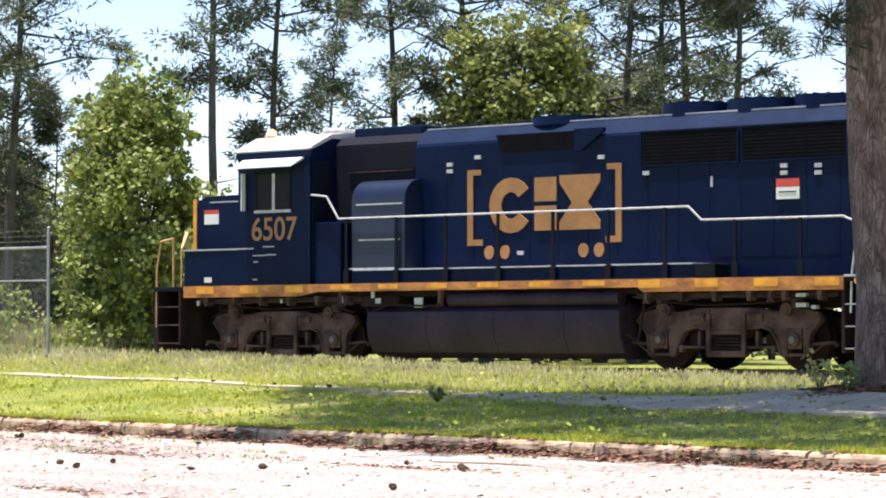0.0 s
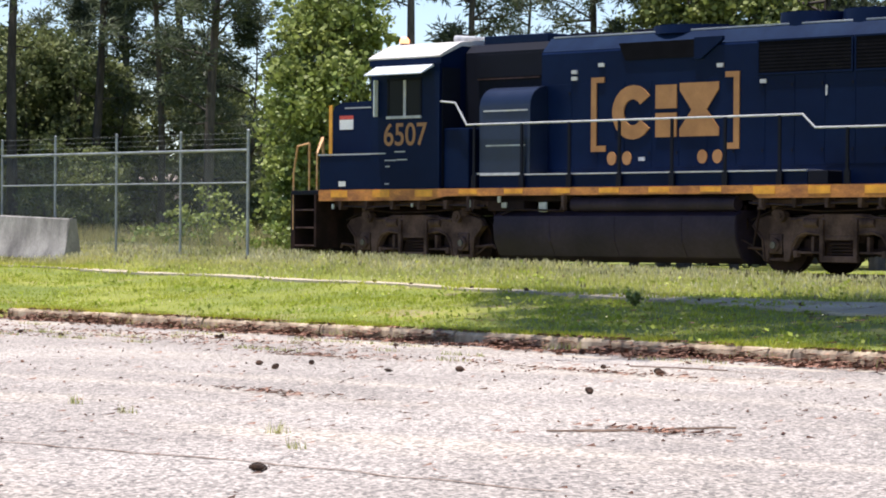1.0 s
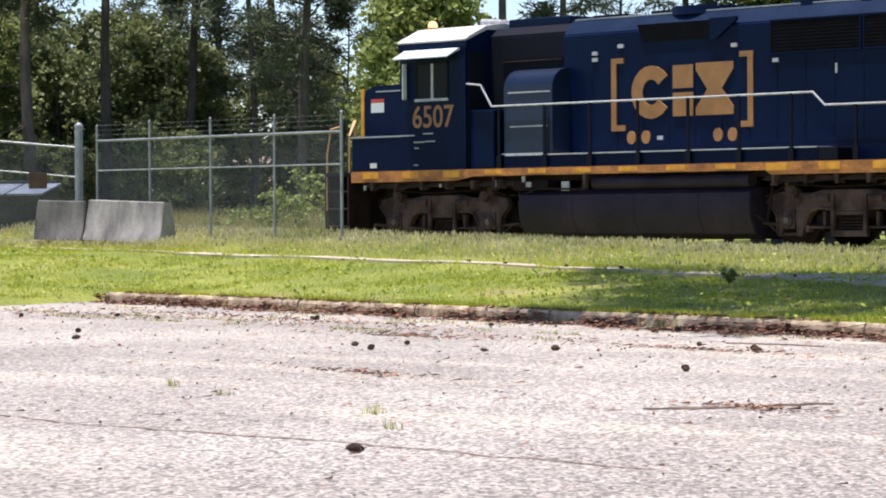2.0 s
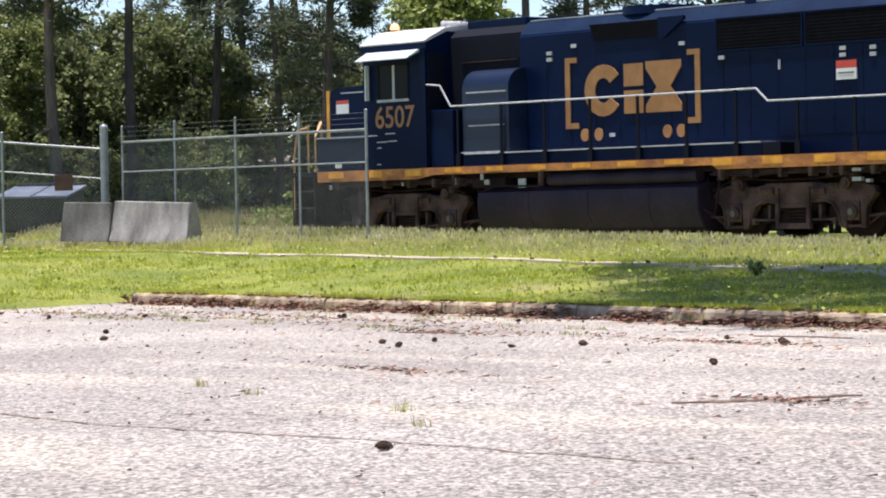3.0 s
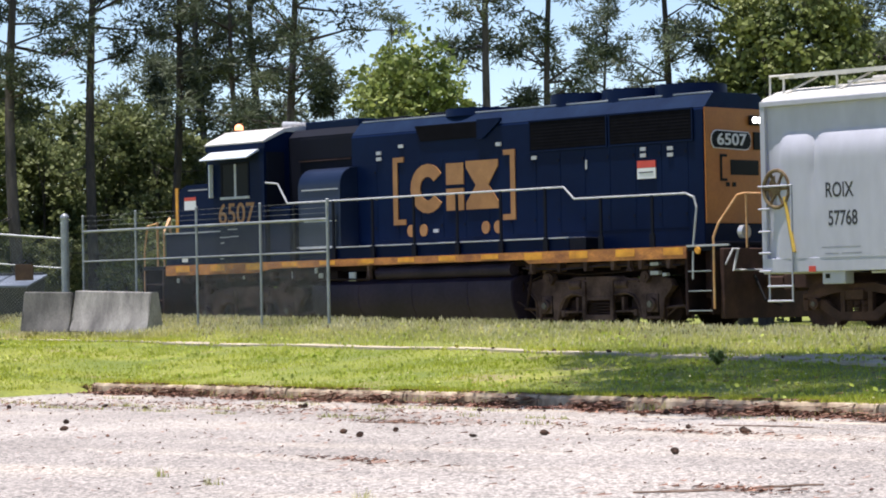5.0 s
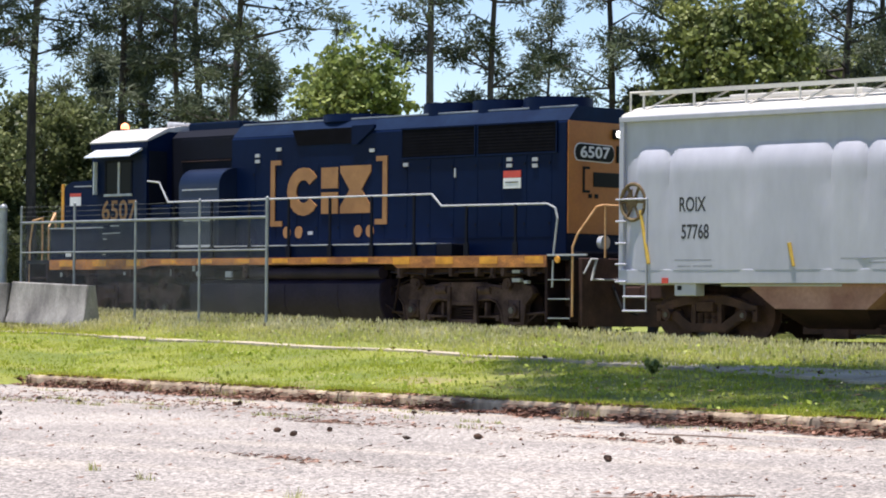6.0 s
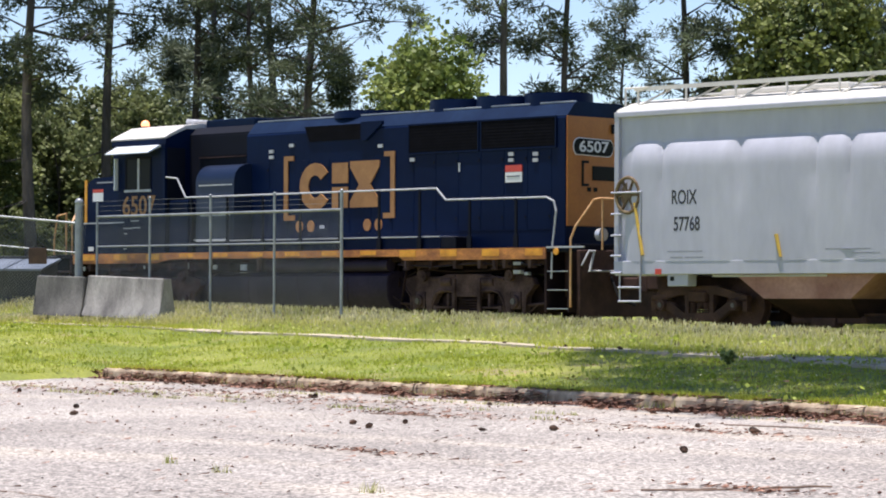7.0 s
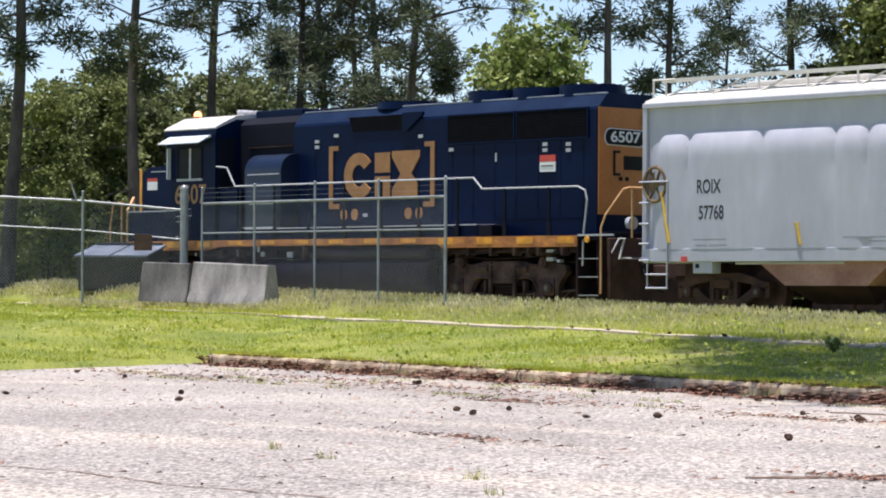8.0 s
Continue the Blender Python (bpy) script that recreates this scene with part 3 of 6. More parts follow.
def build_grass():
    rnd = random.Random(11)
    lawn, weeds, heads, fluff = [], [], [], []
    while len(lawn) < 190000:
        y = rnd.uniform(19, 37)
        x = rnd.uniform(-62, -12)
        q1, q2 = y - edge_y(x), edge_x(y) - x
        if max(q1, q2) < 0.14:
            continue
        if 5.5 < q1 < 6.2 and rnd.random() > (0.40 if x < -33 else 0.12):
            continue
        d = noise.noise((x * 0.5, y * 0.5, 3))
        if rnd.random() > 0.75 + d or math.hypot(x - TREE_AT[0], y - TREE_AT[1]) < 1.3:
            continue
        clump = 0.75 + 1.1 * max(-0.35, noise.noise((x * 2.6, y * 2.6, 8)))
        lawn.append((x, y, ground_z(x, y), rnd.uniform(0.022, 0.065) * (1 + 0.5 * d) * clump, rnd.uniform(0.006, 0.015)))
    for _ in range(14000):
        x = rnd.uniform(-36, -11)
        if noise.noise((x * 1.1, 4, 1)) < -0.12:
            continue
        lawn.append((x, edge_y(x) + rnd.uniform(0.04, 0.30), -0.54, rnd.uniform(0.03, 0.10), 0.010))
    # grass creeping over the narrow path
    for _ in range(11000):
        x = rnd.uniform(-58, -24)
        y = edge_y(x) + rnd.uniform(5.45, 6.3)
        if noise.noise((x * 0.45, 2, 7)) * 1.2 + noise.noise((x * 2.1, y * 2, 7)) * 0.6 > 0.12:
            lawn.append((x, y, path_z(x) + 0.01, rnd.uniform(0.05, 0.13), 0.010))
    while len(weeds) < 120000:
        x = rnd.uniform(-66, -12)
        q0 = edge_y(x) + 6.3
        y = q0 + (38.4 - q0) * rnd.random() ** 0.7
        tall = blend(0.10, 0.20 if x < -33 else 0.16, (y - q0) / (37.2 - q0))
        if y > 37.6 and x > -30:
            tall *= 0.7
        if rnd.random() > 0.7 + noise.noise((x * 0.8, y * 0.8, 9)) or math.hypot((x - TREE_AT[0]) * 0.7, y - TREE_AT[1]) < 2.0:
            continue
        h = tall * rnd.uniform(0.3, 1.2)
        z = ground_z(x, y)
        weeds.append((x, y, z, h, rnd.uniform(0.004, 0.010)))
        if rnd.random() < (0.32 if y > 35.2 else 0.05):
            (heads if rnd.random() < 0.12 else fluff).append((x, y, z + h * 0.8, rnd.uniform(0.03, 0.06), rnd.uniform(0.012, 0.028)))
    for _ in range(9000):
        x = rnd.uniform(-53, -44.3)
        y = 34.75 + abs(rnd.gauss(0, 0.55))
        if -49.2 < x < -45.1 and 34.98 < y < 35.75:
            continue
        h, z = rnd.uniform(0.08, 0.24), ground_z(x, y)
        weeds.append((x, y, z, h, rnd.uniform(0.004, 0.010)))
        if rnd.random() < 0.2:
            fluff.append((x, y, z + h * 0.8, rnd.uniform(0.03, 0.06), rnd.uniform(0.012, 0.026)))
    straw = []
    for _ in range(14000):
        x = rnd.uniform(-72, -50.5)
        y = 45.2 + (-50 - x) * 0.10 + rnd.uniform(0, 5.5)
        straw.append((x, y, -0.36, rnd.uniform(0.7, 1.4), 0.016))
    blades("dry_grass", straw, "dry", "tall straw-coloured dry grass behind the fence", "grass")
    blades("lawn_grass", lawn, "grass", "short bright green lawn grass in full sun", "grass", 1.2)
    blades("tall_weeds", weeds, "weeds", "tall seeding grass and weeds along the track", "weeds", 1.3)
    blades("fluffy_heads", fluff, "pale_heads", "pale fluffy seed heads on weeds along the track", "weeds", 0.5)
    # broad weed rosettes and clover heads scattered through the lawn
    rosettes, tops = [], []
    while len(rosettes) < 1100:
        x, y = rnd.uniform(-58, -12), rnd.uniform(20, 36.5)
        if max(y - edge_y(x), edge_x(y) - x) < 0.3 or 5.3 < y - edge_y(x) < 6.4 or noise.noise((x * 0.7, y * 0.7, 21)) < -0.1:
            continue
        z = ground_z(x, y) + 0.03
        rosettes.append((Vector((x, y, z)), rnd.uniform(0.08, 0.2), 9, 0.06))
        if noise.noise((x * 0.4, y * 0.4, 33)) > 0.02:
            tops += [(x + rnd.gauss(0, 0.3), y + rnd.gauss(0, 0.3), z + rnd.uniform(0.02, 0.06), rnd.uniform(0.008, 0.016)) for _ in range(2)]
    tagged(leaf_cloud("lawn_weeds", rosettes, "broad_weeds", None, 71), "low broad-leaved weeds in the lawn", "weeds", kind="stuff")
    lumps("clover_heads", tops, "clover", "small cream clover heads in the lawn", "clover")
    blades("seed_heads", heads, "weed_heads", "brown seed heads on tall weeds", "weeds", 0.4)
    far = [(rnd.uniform(-110, 0), rnd.uniform(43.5, 62), -0.28, rnd.uniform(0.05, 0.16), 0.02) for _ in range(30000)]
    blades("far_grass", far, "grass", "bright mown grass beyond the track", "grass", 0.8)


# ---- the locomotive ----
def flat_shape(name, outline, mat, parent, y=-0.965, depth=0.006, label=""):
    return part(name, prism(bmesh.new(), outline, "y", y - depth, y + 0.03), mat, parent, label)


def wheelset(parent, x, r, mat="grime"):
    """A pair of flanged wheels on an axle, turning about its own centre."""
    bm = bmesh.new()
    for s in (-1, 1):
        tube(bm, (0, s * 0.70, 0), (0, s * 0.84, 0), r, r, 40)
        tube(bm, (0, s * 0.685, 0), (0, s * 0.70, 0), r + 0.025, r + 0.02, 40)
        tube(bm, (0, s * 0.84, 0), (0, s * 0.87, 0), r * 0.30, r * 0.26, 20)
        for k in range(5):
            a = k * 2 * math.pi / 5
            tube(bm, (r * 0.55 * math.cos(a), s * 0.835, r * 0.55 * math.sin(a)), (r * 0.55 * math.cos(a), s * 0.846, r * 0.55 * math.sin(a)), 0.05, 0.05, 10)
        rim = r * 0.86
        for k in range(40):
            a0, a1 = k * math.pi / 20, (k + 1) * math.pi / 20
            q = [bm.verts.new((c * math.cos(a), s * yy, c * math.sin(a))) for c, a, yy in ((r, a0, 0.845), (r, a1, 0.845), (rim, a1, 0.842), (rim, a0, 0.842))]
            bm.faces.new(q)
    tube(bm, (0, -0.7, 0), (0, 0.7, 0), 0.085, 0.085, 16)
    ob = part("wheelset", bm, mat, parent, "steel wheel pair on an axle", smooth=40)
    ob.location = (x, 0, r)
    return ob


def truck(parent, cx):
    """A two-axle road truck: cast side frames, journal boxes, springs, hangers and brake gear."""
    t = new("truck")
    t.parent = parent
    t.location.x = cx
    t["label"] = "cast steel two-axle truck caked with dust"
    for s in (-1, 1):
        # arched frame, deep in the middle, with a pedestal over each axle
        half = [(0, 1.05), (0.62, 1.05), (0.80, 0.99), (1.02, 0.97), (1.20, 1.03), (1.56, 1.03), (1.82, 0.97), (1.92, 0.84), (1.78, 0.74), (1.66, 0.62), (1.62, 0.22), (1.53, 0.22), (1.53, 0.70), (1.21, 0.70), (1.21, 0.22), (1.10, 0.22), (1.04, 0.34), (0.98, 0.52), (0.88, 0.66), (0.72, 0.72), (0.55, 0.68), (0, 0.68)]
        out = half + [(-x, z) for x, z in half[::-1][1:-1]]
        part("side_frame", prism(bmesh.new(), out, "y", s * 0.98, s * 1.12, 0.015), "truck", t)
        # ribs and flanges that stand proud of the casting
        for k in (-1, 1):
            for run in ([(0.34, 0.70), (0.70, 0.74), (0.90, 0.68), (1.02, 0.52), (1.08, 0.26)], [(0.34, 1.02), (0.80, 0.965), (1.04, 0.945)], [(1.62, 0.24), (1.66, 0.62), (1.80, 0.76), (1.88, 0.86)]):
                part("frame_rib", pipe(bmesh.new(), [(k * x, s * 1.125, z) for x, z in run], 0.024, 6), "truck", t)
        for k in (-0.50, 0.50):
            part("frame_hole", tube(bmesh.new(), (k, s * 1.122, 0.86), (k, s * 1.127, 0.86), 0.035, 0.035, 10), "grille", t)
        # sand and brake brackets at the frame's ends
        for k in (-1, 1):
            bm = bmesh.new()
            pipe(bm, [(k * 1.64, s * 1.06, 0.44), (k * 2.10, s * 1.06, 0.47), (k * 2.16, s * 1.04, 0.40)], 0.028, 6)
            pipe(bm, [(k * 1.66, s * 1.06, 0.28), (k * 1.92, s * 1.06, 0.45)], 0.016, 6)
            part("brake_bracket", bm, "truck", t)
            bm = tube(bmesh.new(), (k * 1.24, s * 1.06, 1.02), (k * 1.24, s * 1.20, 1.02), 0.115, 0.11, 18)
            tube(bm, (k * 1.24, s * 1.19, 1.02), (k * 1.24, s * 1.225, 1.02), 0.05, 0.05, 10)
            part("brake_cylinder_end", bm, "truck", t, smooth=35)
            bm = boxes((k * 1.00, k * 0.42, s * 1.06, s * 1.12, 0.365, 0.405), (k * 0.98, k * 0.90, s * 1.02, s * 1.14, 0.30, 0.42), (k * 0.62, k * 0.56, s * 0.98, s * 1.10, 0.36, 0.66), bevel=0.008)
            part("brake_beam", bm, "truck", t)
        part("air_hose", pipe(bmesh.new(), [(-1.9, s * 1.14, 0.95), (-1.3, s * 1.16, 1.16), (-0.4, s * 1.15, 1.10), (0.5, s * 1.15, 1.12), (1.3, s * 1.16, 1.17), (1.85, s * 1.13, 1.02)], 0.017, 6), "grime", t)
        for a in (-1.37, 1.37):
            bm = boxes((a - 0.14, a + 0.14, s * 0.94, s * 1.14, 0.36, 0.70), bevel=0.02)
            tube(bm, (a, s * 1.13, 0.51), (a, s * 1.20, 0.51), 0.125, 0.115, 20)
            jb = part("journal_box", bm, "truck", t, smooth=35)
            cap = part("axle_cap", tube(bmesh.new(), (a, s * 1.19, 0.51), (a, s * 1.225, 0.51), 0.07, 0.06, 14), "tread", jb)
            bm = boxes((a - 0.26, a + 0.26, s * 1.0, s * 1.10, 0.235, 0.285), bevel=0.01)
            part("pedestal_tie", bm, "truck", t)
            bm = bmesh.new()
            tube(bm, (a, s * 1.05, 1.03), (a, s * 1.05, 1.22), 0.13, 0.12, 16)
            part("spring_cap", bm, "truck", t, smooth=35)
            for k in (-0.145, 0.145):
                part("pedestal_liner", boxes((a + k - 0.01, a + k + 0.01, s * 1.10, s * 1.124, 0.36, 0.70)), "grille", t)
        bm = boxes((-0.40, -0.32, s * 1.10, s * 1.17, 0.26, 0.96), (0.32, 0.40, s * 1.10, s * 1.17, 0.26, 0.96), (-0.40, 0.40, s * 1.06, s * 1.16, 0.22, 0.33), (-0.36, 0.36, s * 1.02, s * 1.12, 0.60, 0.68), bevel=0.015)
        part("spring_hanger", bm, "truck", t)
        bm = bmesh.new()
        for k in range(4):
            box(bm, -0.30 + 0.02 * k, 0.30 - 0.02 * k, s * 1.0, s * 1.10, 0.35 + k * 0.055, 0.385 + k * 0.055, 0.006)
        part("leaf_spring", bm, "grime", t)
        bm = bmesh.new()
        pipe(bm, [(-2.15, s * 0.95, 0.46), (-1.75, s * 1.0, 0.42), (-0.95, s * 0.98, 0.45), (-0.5, s * 0.98, 0.42)], 0.022)
        part("brake_rod", bm, "grime", t)
        bm = bmesh.new()
        pipe(bm, [(2.15, s * 0.95, 0.46), (1.75, s * 1.0, 0.42), (0.95, s * 0.98, 0.45), (0.5, s * 0.98, 0.42)], 0.022)
        part("brake_rod", bm, "grime", t)
        for a in (-0.78, 0.78):
            bm = box(bmesh.new(), a - 0.09, a + 0.09, s * 0.86, s * 0.97, 0.32, 0.62, 0.02)
            tube(bm, (a, s * 0.92, 0.6), (a * 0.9, s * 0.95, 0.92), 0.03)
            part("brake_shoe", bm, "grime", t)
        bm = bmesh.new()
        tube(bm, (-0.75, s * 1.10, 0.90), (-0.45, s * 1.10, 0.90), 0.085, 0.085, 14)
        part("brake_cylinder", bm, "truck", t, smooth=35)
        part("brake_cylinder", tube(bmesh.new(), (0.45, s * 1.10, 0.90), (0.75, s * 1.10, 0.90), 0.085, 0.085, 14), "truck", t, smooth=35)
    part("bolster", boxes((-0.45, 0.45, -1.0, 1.0, 0.55, 1.0), (-1.9, 1.9, -0.5, 0.5, 0.6, 0.9), bevel=0.02), "grime", t)
    for k in (-1, 1):
        part("traction_motor", boxes((k * 0.55, k * 1.2, -0.6, 0.6, 0.3, 0.85), bevel=0.06), "grime", t)
    return t


def build_locomotive():
    loco = thing("locomotive", pose(-33.19, TRACK_Y, 0), "navy blue diesel locomotive with gold markings and an orange end", "locomotive")
    # frame and walkway
    part("underframe", boxes((-7.5, 7.7, -0.55, 0.55, 1.05, 1.45), (-7.45, 7.7, -1.25, 1.25, 1.30, 1.44), bevel=0.01), "grime", loco)
    for s in (-1, 1):
        for x0, x1 in ((-7.3, -3.0), (3.4, 7.5)):
            part("frame_beam", boxes((x0, x1, s * 1.18, s * 1.28, 1.22, 1.31), bevel=0.01), "rust", loco)
            for k in range(6):
                x = x0 + 0.35 + k * (x1 - x0 - 0.6) / 5
                part("gusset", prism(bmesh.new(), [(x - 0.05, 1.33), (x + 0.05, 1.33), (x + 0.03, 1.16), (x - 0.03, 1.16)], "y", s * 1.26, s * 1.46), "truck", loco)
            part("conduit", pipe(bmesh.new(), [(x0, s * 1.36, 1.25), (x0 + 1.1, s * 1.40, 1.20), (x0 + 2.2, s * 1.36, 1.26), (x1, s * 1.38, 1.22)], 0.018, 6), "tank", loco)
        for x, z, w in ((-7.15, 1.22, 0.05), (-4.9, 1.24, 0.035), (-3.35, 1.26, 0.07), (-2.55, 1.34, 0.06)):
            part("tag_plate", boxes((x - w * 0.6, x + w * 0.6, s * 1.44, s * 1.47, z - w, z + w), bevel=0.004), "rail_paint", loco)
    part("walkway", boxes((-8.35, 8.35, -1.50, 1.50, 1.46, 1.545), bevel=0.008), "dark_blue", loco)
    for s in (-1, 1):
        out = [(-7.5, 1.33), (-4.4, 1.33), (-3.9, 1.41), (3.6, 1.41), (3.72, 1.33), (7.75, 1.33), (7.75, 1.553), (-7.5, 1.553)]
        sill = part("side_sill", prism(bmesh.new(), out, "y", s * 1.50, s * 1.525), "sill", loco, "rusty gold side sill with brighter stripes")
        k = -6.9
        while k < 7.6:
            part("stripe", boxes((k - 0.24, k + 0.24, s * 1.52, s * 1.531, 1.445 if abs(k + 0.2) < 4 else 1.40, 1.535)), "stripe", sill)
            k += 1.195
        for k in (-3.35, -0.9, 3.75, 6.3):
            part("jacking_bracket", boxes((k - 0.03, k + 0.03, s * 1.40, s * 1.50, 1.13, 1.42), (k - 0.06, k + 0.06, s * 1.42, s * 1.5, 1.13, 1.17), bevel=0.005), "truck", loco)
    # cab
    roof_arc = [(-1.52, 4.13), (-1.40, 4.20), (-0.92, 4.42), (-0.5, 4.47), (0.5, 4.47), (0.92, 4.42), (1.40, 4.20), (1.52, 4.13)]
    cab = part("cab", prism(bmesh.new(), [(-1.5, 1.55), (1.5, 1.55), (1.5, 4.11), (0.95, 4.36), (-0.95, 4.36), (-1.5, 4.11)], "x", -6.02, -4.12), "blue", loco, "navy blue cab with a white roof")
    part("cab_roof", prism(bmesh.new(), roof_arc + [(1.50, 4.09), (0.9, 4.35), (-0.9, 4.35), (-1.50, 4.09)], "x", -6.10, -4.10, 0.01), "cab_white", cab, "dulled cream-white cab roof")
    for s in (-1, 1):
        part("roof_edge", boxes((-6.06, -4.07, s * 1.515, s * 1.50, 3.98, 4.10), bevel=0.004), "blue", cab)
    for s in (-1, 1):
        win = part("side_window", boxes((-5.56, -4.60, s * 1.49, s * 1.515, 3.67, 3.72), (-5.56, -5.50, s * 1.49, s * 1.515, 2.95, 3.70), (-4.66, -4.60, s * 1.49, s * 1.515, 2.95, 3.70), bevel=0.004), "dark_blue", cab, "dark sliding window frame")
        part("window_sill", boxes((-5.56, -4.60, s * 1.49, s * 1.535, 2.93, 2.985), bevel=0.004), "rail_paint", win)
        part("mullion", boxes((-5.10, -5.03, s * 1.49, s * 1.518, 2.98, 3.68), bevel=0.004), "rail_paint", win)
        for a in (-5.50, -5.03):
            part("pane", boxes((a, a + (0.40 if a < -5.1 else 0.37), s * 1.495, s * 1.506, 2.985, 3.67)), "glass", win)
        bm = bmesh.new()
        prism(bm, [(s * 1.50, 3.96), (s * 1.53, 3.965), (s * 1.86, 3.79), (s * 1.86, 3.77), (s * 1.50, 3.925)], "x", -5.86, -4.27)
        part("sunshade", bm, "visor", cab, "pale sunshade over the window")
    part("mirror", boxes((-5.84, -5.80, -1.62, -1.52, 2.98, 3.70), bevel=0.01), "visor", cab)
    part("rear_window", boxes((-4.11, -4.098, -1.35, -0.98, 3.05, 3.7)), "glass", cab)
    part("cab_door", boxes((-4.115, -4.09, -1.44, -0.95, 1.62, 3.9), bevel=0.005), "dark_blue", cab)
    for a, b, z in ((-5.35, -5.05, 2.285), (-5.28, -5.0, 2.13), (-5.62, -5.3, 2.12), (-5.6, -5.48, 2.0), (-5.62, -5.5, 1.66)):
        part("placard", boxes((a, b, -1.506, -1.49, z - 0.012, z + 0.012)), "rail_paint", cab)
    lettering("road_number", "6507", 0.62, pose(-5.06, -1.502, 2.60, 90, 0, 0), "gold", cab, 0.98, bold=0.006)
    bm = bmesh.new()
    tube(bm, (-5.98, -0.62, 4.40), (-5.98, -0.62, 4.48), 0.10, 0.09, 14)
    bea = part("beacon_base", bm, "dark_blue", cab)
    bm = bmesh.new()
    bmesh.ops.create_uvsphere(bm, u_segments=14, v_segments=8, radius=0.10, matrix=Matrix.Translation((-5.98, -0.62, 4.52)))
    part("beacon_dome", bm, "amber", bea, "amber beacon dome", smooth=80)
    bm = bmesh.new()
    for k in range(3):
        tube(bm, (-5.0 - 0.1 * k, 0.15 * (k - 1), 4.56), (-4.45, 0.15 * (k - 1), 4.56), 0.07, 0.025, 12)
    box(bm, -4.85, -4.75, -0.2, 0.2, 4.45, 4.53, 0.01)
    part("horn", bm, "rail_paint", cab)
    # nose
    nose = part("nose", prism(bmesh.new(), [(-7.72, 1.55), (-6.02, 1.55), (-6.02, 3.36), (-7.45, 3.33), (-7.66, 3.25), (-7.74, 3.05)], "y", -1.0, 1.0, 0.05), "blue", loco, "navy blue low nose", smooth=50)
    for s in (-1, 1):
        part("corner_stripe", boxes((-7.76, -7.66, s * 0.985, s * 1.012, 2.22, 3.28), bevel=0.004), "stripe", nose)
    part("warning_label", boxes((-7.45, -7.05, -1.006, -0.99, 2.78, 2.98)), "white", nose)
    part("warning_label", boxes((-7.45, -7.05, -1.006, -0.99, 2.985, 3.06)), "red", nose)
    part("belt_line", boxes((-7.55, -5.6, -1.504, -1.47, 2.245, 2.27), (-7.6, -6.0, -1.004, -0.98, 2.245, 2.27)), "rail_paint", nose)
    part("nose_locker", boxes((-7.52, -6.0, -1.49, -0.98, 1.55, 2.24), bevel=0.02), "blue", nose)
    part("nose_top_edge", boxes((-7.3, -6.2, -1.005, -0.98, 3.20, 3.225)), "rail_paint", nose)
    part("toolbox_mark", boxes((-6.95, -6.75, -1.496, -1.47, 1.62, 1.72)), "white", nose)
    # front pilot, steps and rails
    for s in (-1, 1):
        st = part("front_step_well", boxes((-8.30, -8.26, s * 1.1, s * 1.48, 0.35, 1.5), bevel=0.004), "grime", loco)
        part("step_side", boxes((-7.66, -7.60, s * 0.9, s * 1.5, 0.40, 1.5), bevel=0.004), "grime", loco)
        for z in (0.42, 0.78, 1.14):
            part("tread", boxes((-8.30, -7.65, s * 1.10, s * 1.47, z, z + 0.03), bevel=0.004), "truck", st)
        bm = bmesh.new()
        pipe(bm, [(-8.32, s * 1.46, 0.75), (-8.32, s * 1.46, 1.9), (-8.2, s * 1.46, 2.45), (-7.85, s * 1.46, 2.5), (-7.85, s * 1.46, 1.5)], 0.02)
        part("front_handrail", bm, "orange_rail", loco, "rusty orange front handrail")
        bm = bmesh.new()
        pipe(bm, [(-7.62, s * 1.46, 0.9), (-7.62, s * 1.46, 2.3), (-7.75, s * 1.2, 2.6), (-7.75, s * 1.1, 1.6)], 0.02)
        part("front_handrail", bm, "orange_rail", loco, "rusty orange front handrail")
        st = part("rear_step_well", boxes((8.30, 8.34, s * 0.95, s * 1.48, 0.30, 1.5), bevel=0.004), "grime", loco)
        part("step_side", boxes((7.70, 7.76, s * 0.9, s * 1.5, 0.30, 1.5), bevel=0.004), "grime", loco)
        for z in (0.36, 0.72, 1.08):
            part("tread", boxes((7.74, 8.32, s * 1.05, s * 1.49, z, z + 0.022), bevel=0.004), "galv", st)
        bm = bmesh.new()
        pipe(bm, [(8.36, s * 1.46, 0.40), (8.36, s * 1.46, 1.7), (8.45, s * 1.42, 1.95), (8.72, s * 1.2, 2.45), (8.78, s * 1.1, 2.48), (8.78, s * 0.4, 2.48), (8.78, s * 0.35, 1.5)], 0.022)
        pipe(bm, [(8.76, s * 1.0, 2.48), (8.76, s * 1.0, 1.5)], 0.02)
        part("rear_handrail", bm, "orange_rail", loco, "rusty orange rear handrail")
        part("platform_edge", boxes((7.75, 8.75, s * 1.47, s * 1.51, 1.535, 1.57), bevel=0.004), "rail_paint", loco)
    part("pilot", boxes((-8.42, -8.32, -1.45, 1.45, 0.22, 1.5), bevel=0.02), "grime", loco)
    part("rear_pilot", boxes((8.36, 8.46, -1.3, 1.3, 0.22, 1.5), (7.72, 8.4, -1.0, 1.0, 0.6, 1.46), bevel=0.02), "rust", loco)
